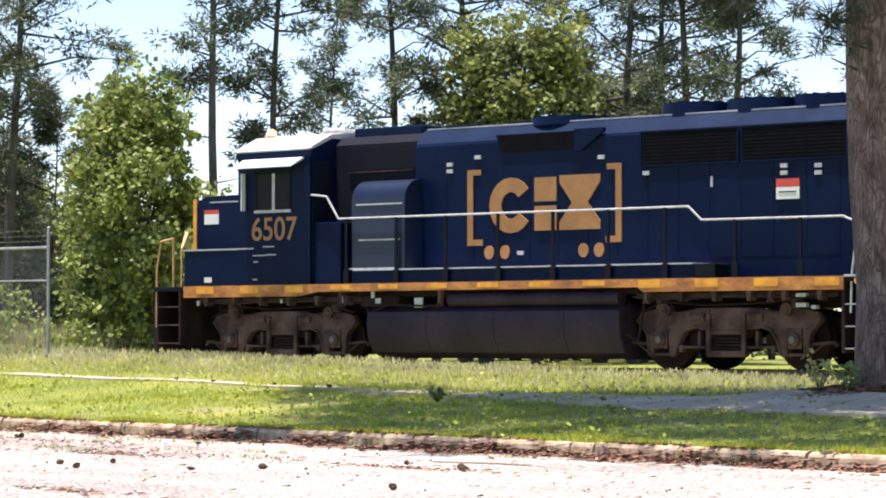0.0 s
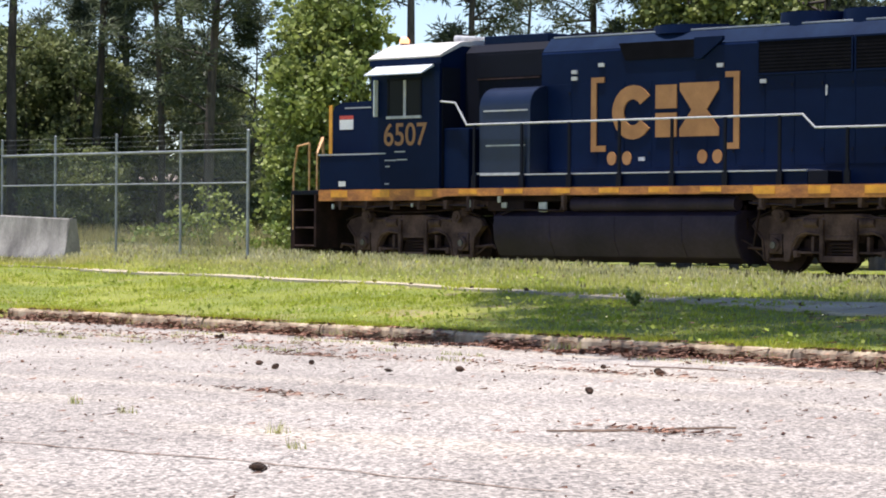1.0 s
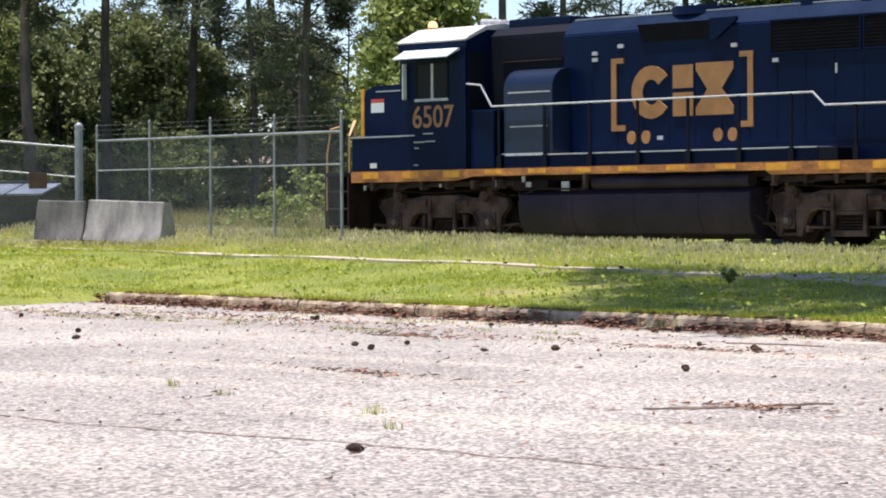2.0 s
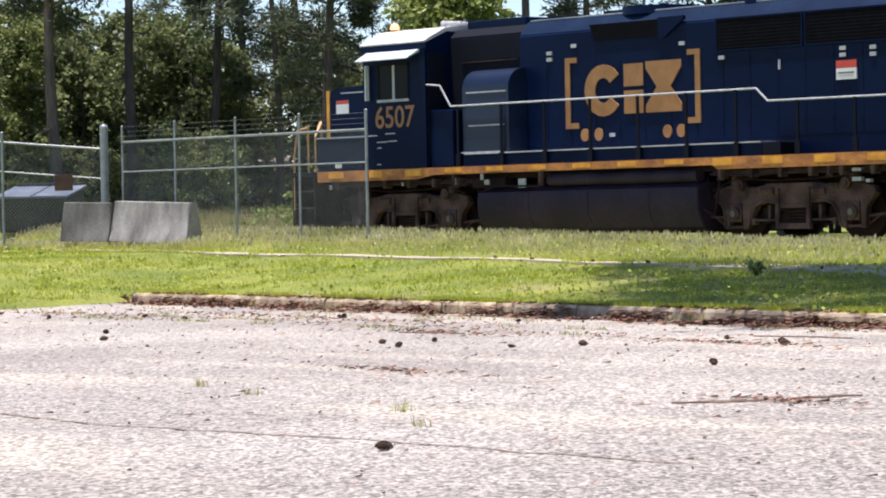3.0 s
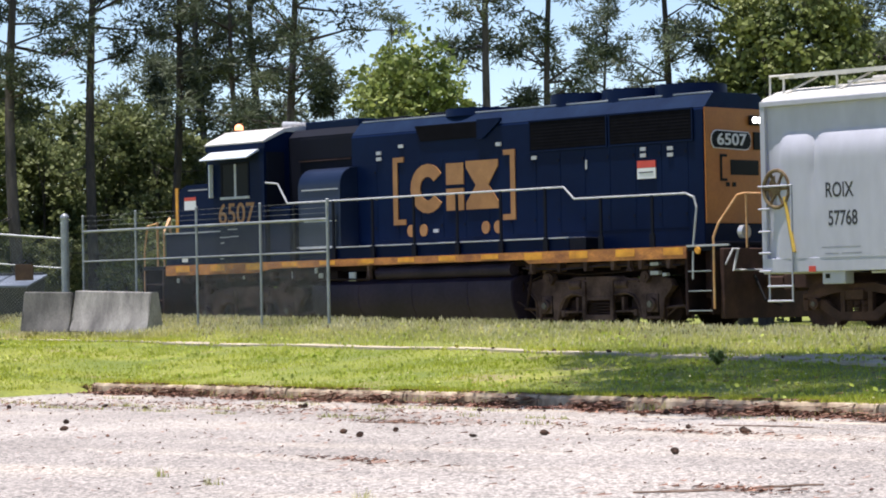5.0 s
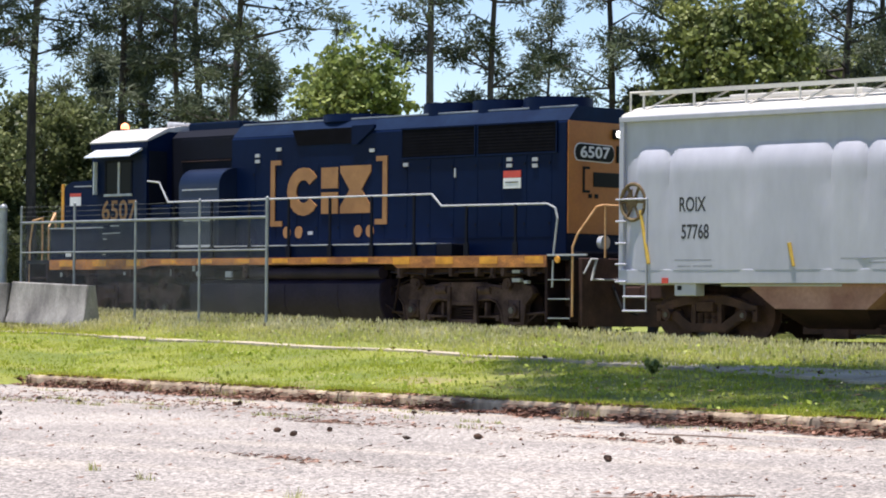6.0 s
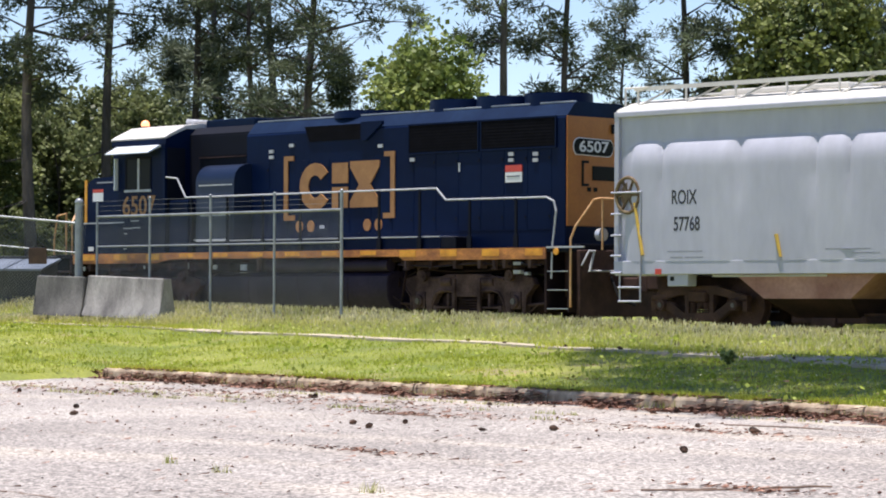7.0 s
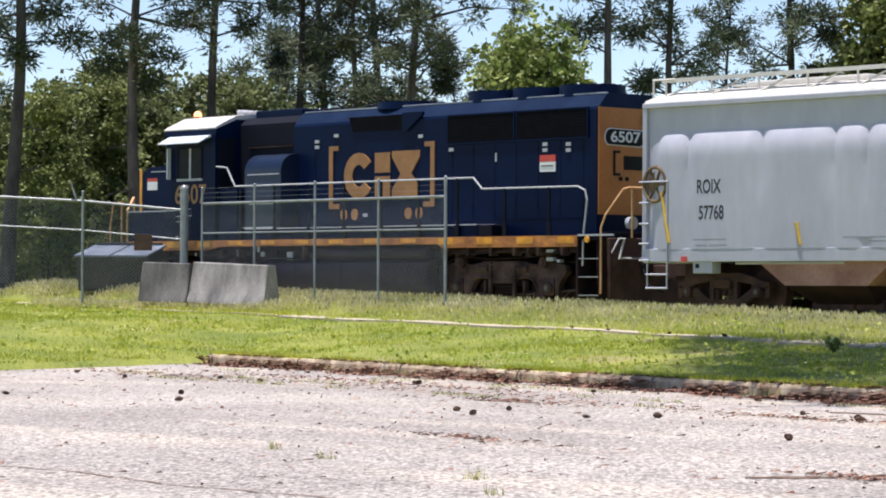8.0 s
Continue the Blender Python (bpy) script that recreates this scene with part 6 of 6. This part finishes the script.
# ---- fence, gate, barriers, bin ----
def chain_link(parent, x0, x1, z0, z1):
    """Woven wire between two posts, in the panel's own plane."""
    bm = bmesh.new()
    step, r = 0.08, 0.0016
    h, w = z1 - z0, x1 - x0
    for slope in (1, -1):
        u = -h
        while u < w:
            a0, a1 = max(0.0, u), min(w, u + h)
            if a1 > a0:
                t0, t1 = a0 - u, a1 - u
                if slope < 0:
                    t0, t1 = h - t0, h - t1
                p, q = (x0 + a0, z0 + t0), (x0 + a1, z0 + t1)
                y = 0.002 * slope
                vs = [bm.verts.new(c) for c in ((p[0] - r, y, p[1] + r * slope), (p[0] + r, y, p[1] - r * slope), (q[0] + r, y, q[1] - r * slope), (q[0] - r, y, q[1] + r * slope))]
                bm.faces.new(vs)
            u += step
    return part("wire_mesh", bm, "wire", parent, "galvanised chain-link mesh")


def fence_run(name, points, label, top, arms=True, mid=True):
    """Chain-link fence through ground points; each bay is level with its own posts."""
    f = thing(name, pose(0, 0, 0), label, "fence")
    for i, (x, y, z, h, r) in enumerate(points):
        bm = bmesh.new()
        tube(bm, (x, y, z - 0.3), (x, y, z + h), r, r, 14)
        bmesh.ops.create_uvsphere(bm, u_segments=12, v_segments=6, radius=r * 1.12, matrix=Matrix.Translation((x, y, z + h)))
        part("post", bm, "galv", f, smooth=40)
    for (x, y, z, h, r), (x2, y2, z2, h2, r2) in zip(points, points[1:]):
        a, b = Vector((x, y, z)), Vector((x2, y2, z2))
        part("top_rail", tube(bmesh.new(), a + Vector((0, 0, top)), b + Vector((0, 0, top)), 0.026, 0.026, 10), "galv", f, smooth=40)
        if mid:
            part("mid_rail", tube(bmesh.new(), a + Vector((0, 0, top - 0.62)), b + Vector((0, 0, top - 0.62)), 0.017, 0.017, 10), "galv", f, smooth=40)
        d = b - a
        m = chain_link(f, 0, d.length, 0.02, top)
        m.matrix_basis = Matrix.Translation(a) @ d.to_track_quat("X", "Z").to_matrix().to_4x4()
        if arms:
            for k in (0.12, 0.22, 0.32):
                part("barbed_wire", tube(bmesh.new(), a + Vector((0, 0, top + k)), b + Vector((0, 0, top + k)), 0.002, 0.002, 5), "wire", f)
    return f


def build_fence():
    pts = [(-40.85, 36.1, 0.40, 2.20, 0.032)]
    for i in range(1, 5):
        pts.append((-40.85 - 1.97 * i, 36.1, 0.40, 2.20, 0.026))
    pts[4] = (-48.55, 36.1, 0.40, 2.16, 0.025)
    fence_run("chain_link_fence", pts, "galvanised chain-link fence with barbed wire beside the track", 1.84)
    pts = [(-49.05, 36.0, 0.25, 2.30, 0.085), (-50.9, 34.7, 0.45, 2.05, 0.03), (-52.4, 33.4, 0.55, 2.0, 0.03), (-54.4, 31.6, 0.62, 2.0, 0.03), (-56.5, 29.8, 0.66, 2.0, 0.03)]
    g = fence_run("gate_fence", pts, "galvanised chain-link gate on a thick post", 1.86, arms=False)
    part("arm", tube(bmesh.new(), (-51.0, 34.6, 2.35), (-51.1, 34.5, 2.75), 0.02, 0.015, 8), "galv", g)
    s = part("sign_plate", boxes((-0.20, 0.20, -0.01, 0.01, -0.17, 0.17), bevel=0.004), "sign", g, "rusty brown plate")
    s.matrix_basis = pose(-49.75, 35.45, 1.43, 0, 0, 35)


def build_barriers():
    prof = [(-0.24, 0), (-0.23, 0.07), (-0.15, 0.26), (-0.10, 0.80), (-0.085, 0.82), (0.085, 0.82), (0.10, 0.80), (0.15, 0.26), (0.23, 0.07), (0.24, 0)]
    for x, y, z, half, turn in ((-46.48, 35.35, 0.15, 1.33, -2), (-48.42, 35.12, 0.18, 0.57, 24)):
        near = half > 1
        bm = bmesh.new()
        prism(bm, [(a, b) for a, b in prof], "x", -half, half, 0.02)
        for v in bm.verts:
            v.co += Vector((noise.noise(v.co * 3), noise.noise(v.co * 3 + Vector((9, 0, 0))), noise.noise(v.co * 3 + Vector((0, 9, 0))))) * 0.012
        b = part("concrete_barrier", bm, "concrete" if near else "stained", smooth=20)
        tagged(b, "weathered grey concrete road barrier on the grass" if near else "darker grey concrete road barrier on the grass", "barrier", "concrete barriers")
        b.matrix_world = pose(x, y, z, 0, 1.6, turn)


def build_bin():
    w = thing("dumpster", pose(-53.2, 37.3, 0.30, 0, 0, 215), "black dumpster with a pale sloping lid behind the gate", "dumpster")
    w.scale = (0.86, 0.86, 0.86)
    bm = bmesh.new()
    prism(bm, [(-0.55, 0.1), (0.6, 0.1), (0.75, 1.0), (-0.65, 1.25)], "x", -0.95, 0.95, 0.03)
    part("body", bm, "bin", w)
    bm = bmesh.new()
    prism(bm, [(-0.72, 1.26), (0.82, 0.98), (0.82, 1.03), (-0.72, 1.32)], "x", -1.0, -0.02, 0.01)
    part("lid", bm, "bin_lid", w, "pale blue-grey lid")
    bm = bmesh.new()
    prism(bm, [(-0.72, 1.26), (0.82, 0.98), (0.82, 1.03), (-0.72, 1.32)], "x", 0.02, 1.0, 0.01)
    part("lid", bm, "bin_lid", w)
    part("rim", boxes((-0.9, 0.9, -0.74, -0.66, 1.27, 1.38), bevel=0.02), "bin", w)
    for k in (-1, 1):
        part("side_pocket", boxes((k * 1.06, k * 0.95, -0.4, 0.45, 0.55, 0.72), bevel=0.01), "bin", w)


def build_house():
    h = thing("cottage", pose(-76.4, 63.3, -0.55, 0, 0, 50), "small dark cottage with a pale roof far behind the fence", "house")
    part("wall", boxes((-1.5, 1.5, -2, 2, 0, 2.15), bevel=0.02), "house", h)
    for s in (-1, 1):
        part("roof", prism(bmesh.new(), [(0, 3.2), (s * 2.5, 2.05), (s * 2.5, 2.15), (0, 3.32)], "x", -1.75, 1.75), "roof", h)
    for x in (-0.8, 0.8):
        win = part("window", boxes((x - 0.45, x + 0.45, -2.05, -2.0, 0.9, 1.8), bevel=0.01), "white", h)
        part("pane", boxes((x - 0.38, x + 0.38, -2.06, -2.05, 0.97, 1.73)), "glass", win)


# ---- litter on the pavement ----
def build_litter():
    rnd = random.Random(31)
    bm = bmesh.new()
    for k in range(9):
        z = k / 8
        r = 0.036 * math.sin(0.35 + 2.5 * z)
        for j in range(9):
            a = j * 0.698 + k * 0.4
            o = Vector((math.cos(a), math.sin(a), 0))
            s = Vector((-math.sin(a), math.cos(a), 0))
            c = Vector((0, 0, z * 0.13 - 0.065))
            vs = [bm.verts.new(c + o * r * 0.5), bm.verts.new(c + o * r + s * 0.012 + Vector((0, 0, 0.006))), bm.verts.new(c + o * r * 1.25 + Vector((0, 0, 0.012))), bm.verts.new(c + o * r - s * 0.012 + Vector((0, 0, 0.006)))]
            bm.faces.new(vs)
    bmesh.ops.create_uvsphere(bm, u_segments=8, v_segments=6, radius=0.024, matrix=Matrix.Diagonal((1, 1, 2.2, 1)))
    first = part("pine_cone", bm, "cone")
    tagged(first, "dark dry pine cone lying on the pavement", "pine cone", "scattered pine cones")
    road = [(-25.6, 18.76), (-24.11, 17.65), (-30.7, 24.64), (-28.33, 21.98), (-32.59, 22.14), (-20.45, 18.9), (-18.82, 18.35), (-19.93, 17.96), (-20.65, 18.4), (-26.5, 23.0),
            (-23.39, 22.92), (-26.49, 22.93), (-20.45, 22.45), (-16.9, 19.91), (-15.17, 17.02), (-11.14, 9.92), (-15.39, 17.24), (-17.25, 20.3), (-17.01, 20.04), (-18.1, 20.5)]
    spots = [(x, y, -0.66) for x, y in road]
    for x in [rnd.uniform(-35, -13) for _ in range(62)]:
        y = edge_y(x) - abs(rnd.gauss(0.22, 0.28)) - 0.06
        spots.append((x, y, -0.66))
    for _ in range(8):
        x, y = rnd.uniform(-33, -12), rnd.uniform(12, 24)
        if y < edge_y(x) - 0.3 and x > edge_x(y):
            spots.append((x, y, -0.66))
    for x, y in ((-32.9, 0), (-31.9, 0), (-28.9, 0), (-24.4, -0.6), (-22.5, -0.5), (-26.9, 0.3), (-30.5, 0.2)):
        yy = edge_y(x) + 5.7 + y
        spots.append((x, yy, ground_z(x, yy) + 0.03))
    for i, (x, y, z) in enumerate(spots):
        s = rnd.uniform(0.5, 0.76)
        m = pose(x, y, z + 0.034 * s, 90 + rnd.uniform(-20, 20), 0, rnd.uniform(0, 360))
        if i == 0:
            first.matrix_world = m
            first.scale = (s, s, s)
        else:
            c = copy_thing(first, m)
            c.scale = (s, s, s)
            if z > -0.6:
                c["label"] = "dark dry pine cone lying on the sidewalk"
    # straw, needles and dirt gathered along the kerb
    verts, faces = [], []

    def bit(x, y, z, l, w):
        a = rnd.gauss(-0.19, 0.9)
        dx, dy = math.cos(a) * l / 2, math.sin(a) * l / 2
        px, py = -math.sin(a) * w / 2, math.cos(a) * w / 2
        b = len(verts)
        verts.extend([(x - dx - px, y - dy - py, z), (x + dx - px, y + dy - py, z + rnd.uniform(0, 0.02)), (x + dx + px, y + dy + py, z + rnd.uniform(0, 0.02)), (x - dx + px, y - dy + py, z)])
        faces.append((b, b + 1, b + 2, b + 3))
    for _ in range(27000):
        x = rnd.uniform(-36, -10)
        d = abs(rnd.gauss(0, 0.34))
        if noise.noise((x * 1.3, d * 2, 5)) + 0.28 < rnd.random() * (1.2 if x < -25 else 0.9):
            continue
        bit(x, edge_y(x) - 0.03 - d, -0.655 + max(0, 0.125 - d * 0.5) * rnd.random(), rnd.uniform(0.04, 0.16), rnd.uniform(0.01, 0.05))
    for _ in range(2600):
        x = rnd.uniform(-35, -11)
        if noise.noise((x * 0.9, 3, 5)) > -0.05:
            bit(x, edge_y(x) + rnd.uniform(0.03, 0.16), -0.516, rnd.uniform(0.03, 0.10), rnd.uniform(0.01, 0.04))
    for cx, cy, sx, sy, n in ((-11.9, 14.0, 0.35, 0.12, 120), (-22.0, 20.4, 0.8, 0.15, 160), (-17.5, 19.9, 0.7, 0.12, 140), (-16.9, 15.2, 0.7, 0.12, 120), (-27.5, 23.0, 2.5, 0.25, 420), (-24.0, 21.5, 3.5, 0.25, 300), (-31, 22.5, 1.5, 0.4, 220)):
        for _ in range(n):
            u, v = rnd.gauss(0, sx), rnd.gauss(0, sy)
            bit(cx + u, cy - 0.19 * u + v, -0.654, rnd.uniform(0.03, 0.12), rnd.uniform(0.008, 0.03))
    for _ in range(1500):
        x, y = rnd.uniform(-34, -8), rnd.uniform(8, 25)
        if y < edge_y(x) and x > edge_x(y):
            bit(x, y, -0.655, rnd.uniform(0.03, 0.10), rnd.uniform(0.006, 0.02))
    for _ in range(9000):
        a, d = rnd.uniform(0, 6.283), abs(rnd.gauss(0, 1.6))
        x, y = TREE_AT[0] + math.cos(a) * d * 1.3, TREE_AT[1] + math.sin(a) * d
        bit(x, y, ground_z(x, y) + 0.01, rnd.uniform(0.06, 0.2), rnd.uniform(0.01, 0.04))
    for _ in range(600):
        x = rnd.uniform(-27, -13)
        y = edge_y(x) + rnd.uniform(0.3, 7.5)
        bit(x, y, ground_z(x, y) + 0.05, rnd.uniform(0.04, 0.14), rnd.uniform(0.01, 0.03))
    me = bpy.data.meshes.new("leaf_litter")
    me.from_pydata(verts, [], faces)
    me.materials.append(M["dirt"])
    tagged(new("leaf_litter", me), "reddish brown pine straw and dirt along the kerb", "litter", kind="stuff")
    # bark bits and clods, thick along the kerb and thin over the pavement
    clods = []
    while len(clods) < 1500:
        x = rnd.uniform(-35, -10)
        y = edge_y(x) - 0.03 - abs(rnd.gauss(0, 0.26))
        if len(clods) > 1400:
            y = edge_y(x) - 0.3 - 8 * rnd.random() ** 2
        if x < edge_x(y) or noise.noise((x * 0.8, y * 0.8, 15)) < -0.05:
            continue
        clods.append((x, y, -0.652, rnd.uniform(0.006, 0.024) * (1 if rnd.random() < 0.93 or len(clods) > 1400 else 2.0)))
    lumps("bark_bits", clods, "chunks", "reddish brown bark bits scattered by the kerb", "litter")
    # thin pale sand drifts, drawn out along the kerb
    for i in range(15):
        x = rnd.uniform(-33.5, -12.5)
        y = edge_y(x) - rnd.uniform(0.45, 1.3)
        if x - 1.5 < edge_x(y):
            continue
        l, w, n = rnd.uniform(0.6, 2.2), rnd.uniform(0.07, 0.26), 22
        bm = bmesh.new()
        rim = []
        for k in range(n):
            a = 2 * math.pi * k / n
            g = 0.75 + 0.5 * noise.noise((math.cos(a) * 2 + i * 7, math.sin(a) * 2, 1))
            rim.append(bm.verts.new((math.cos(a) * l * g, math.sin(a) * w * g, 0.0)))
        mid = [bm.verts.new(v.co * 0.6 + Vector((0, 0, 0.006 + 0.004 * rnd.random()))) for v in rim]
        for k in range(n):
            bm.faces.new((rim[k], rim[(k + 1) % n], mid[(k + 1) % n], mid[k]))
        bm.faces.new(mid)
        drift = part("sand_drift", bm, "sand", smooth=60)
        drift.matrix_world = pose(x, y, -0.659, 0, 0, -11 + rnd.gauss(0, 3))
        tagged(drift, "thin pale sand drift lying on the asphalt", "sand", "sand drifts on the road")
    # fallen twigs
    for pts in ([(-12.28, 13.37), (-12.20, 13.47), (-12.14, 13.62), (-12.07, 13.68), (-12.05, 13.82)], [(-12.16, 13.50), (-12.05, 13.60), (-11.95, 13.86)], [(-11.86, 14.05), (-11.90, 14.24), (-11.80, 14.30), (-11.82, 14.46), (-11.70, 14.55)], [(-18.2, 21.0), (-17.5, 21.1), (-17.0, 21.0)], [(-22.4, 20.2), (-21.8, 20.3), (-21.4, 20.2)]):
        bm = bmesh.new()
        pipe(bm, [(x, y, -0.65) for x, y in pts], 0.007, 6)
        t = part("twig", bm, "twig")
        tagged(t, "thin fallen twig on the asphalt", "twig", "fallen twigs")
    # tufts growing from the asphalt
    tufts = [(-16.61, 13.02), (-15.5, 12.6), (-12.23, 11.19), (-13.3, 12.0), (-27.0, 22.7), (-24.6, 22.5), (-29.5, 22.6)]
    sp = []
    for x, y in tufts:
        for _ in range(26):
            sp.append((x + rnd.gauss(0, 0.04), y + rnd.gauss(0, 0.03), -0.66, rnd.uniform(0.03, 0.09), 0.005))
    for _ in range(1000):
        x = rnd.uniform(-35, -12)
        if noise.noise((x * 0.9, 7, 5)) > 0.1:
            sp.append((x, edge_y(x) - abs(rnd.gauss(0, 0.16)), -0.65, rnd.uniform(0.04, 0.12), 0.008))
    for x0, y0, x1, y1 in ((-30.5, 21.9, -20, 20.6), (-33.2, 22.9, -20, 21.6), (-34.0, 24.8, -18, 22.2)):
        for _ in range(1000):
            f = rnd.random()
            x, y = x0 + (x1 - x0) * f, y0 + (y1 - y0) * f + rnd.gauss(0, 0.05)
            if noise.noise((x * 0.7, y0, 2)) > 0.05:
                sp.append((x, y, -0.66, rnd.uniform(0.02, 0.06), 0.008))
    blades("pavement_weeds", sp, "weeds", "dry grass tufts growing from pavement cracks", "weeds", 0.8)
    # cracks: narrow dark sealed seams
    for pts in ([(-16.9, 10.3), (-15.4, 10.45), (-14.0, 10.2), (-12.0, 10.35), (-9.0, 10.2)], [(-30.5, 21.9), (-27.0, 21.5), (-22.0, 20.9), (-18.5, 20.2), (-14, 19.6)], [(-33.2, 22.9), (-29, 22.4), (-25.0, 22.2), (-20, 21.6), (-16, 20.8)]):
        bm = bmesh.new()
        fine = []
        for (a, b), (c, d) in zip(pts, pts[1:]):
            for k in range(10):
                f = k / 10
                fine.append((a + (c - a) * f, b + (d - b) * f + rnd.gauss(0, 0.025)))
        rows = [(bm.verts.new((x, y - 0.008 - 0.012 * rnd.random(), -0.655)), bm.verts.new((x, y + 0.008 + 0.012 * rnd.random(), -0.655))) for x, y in fine]
        for (a, b), (c, d) in zip(rows, rows[1:]):
            bm.faces.new((a, c, d, b))
        tagged(part("pavement_crack", bm, "twig"), "thin dark crack in the asphalt", "crack", kind="structure")


def way_of(t):
    """Where the locomotive's middle stands along the track."""
    return -33.193 - 1.8096 * t - 0.01303 * t * t


build_ground()
build_track()
loco, loco_axles = build_locomotive()
wagon, wagon_axles = build_hopper()
build_fence()
build_barriers()
build_bin()
build_house()
build_trees()
build_shrubs()
build_grass()
build_litter()


def motions():
    times = [0.25 * k for k in range(33)]
    walk(loco, [(t, pose(way_of(t), TRACK_Y, 0)) for t in times])
    walk(wagon, [(t, pose(way_of(t) + 9.57, TRACK_Y, 0)) for t in times])
    for axles, r in ((loco_axles, 0.508), (wagon_axles, 0.457)):
        for a in axles:
            x = a.location.x
            walk(a, [(t, pose(x, 0, r, 0, math.degrees((way_of(t) - way_of(0)) / r), 0)) for t in times])


motions()
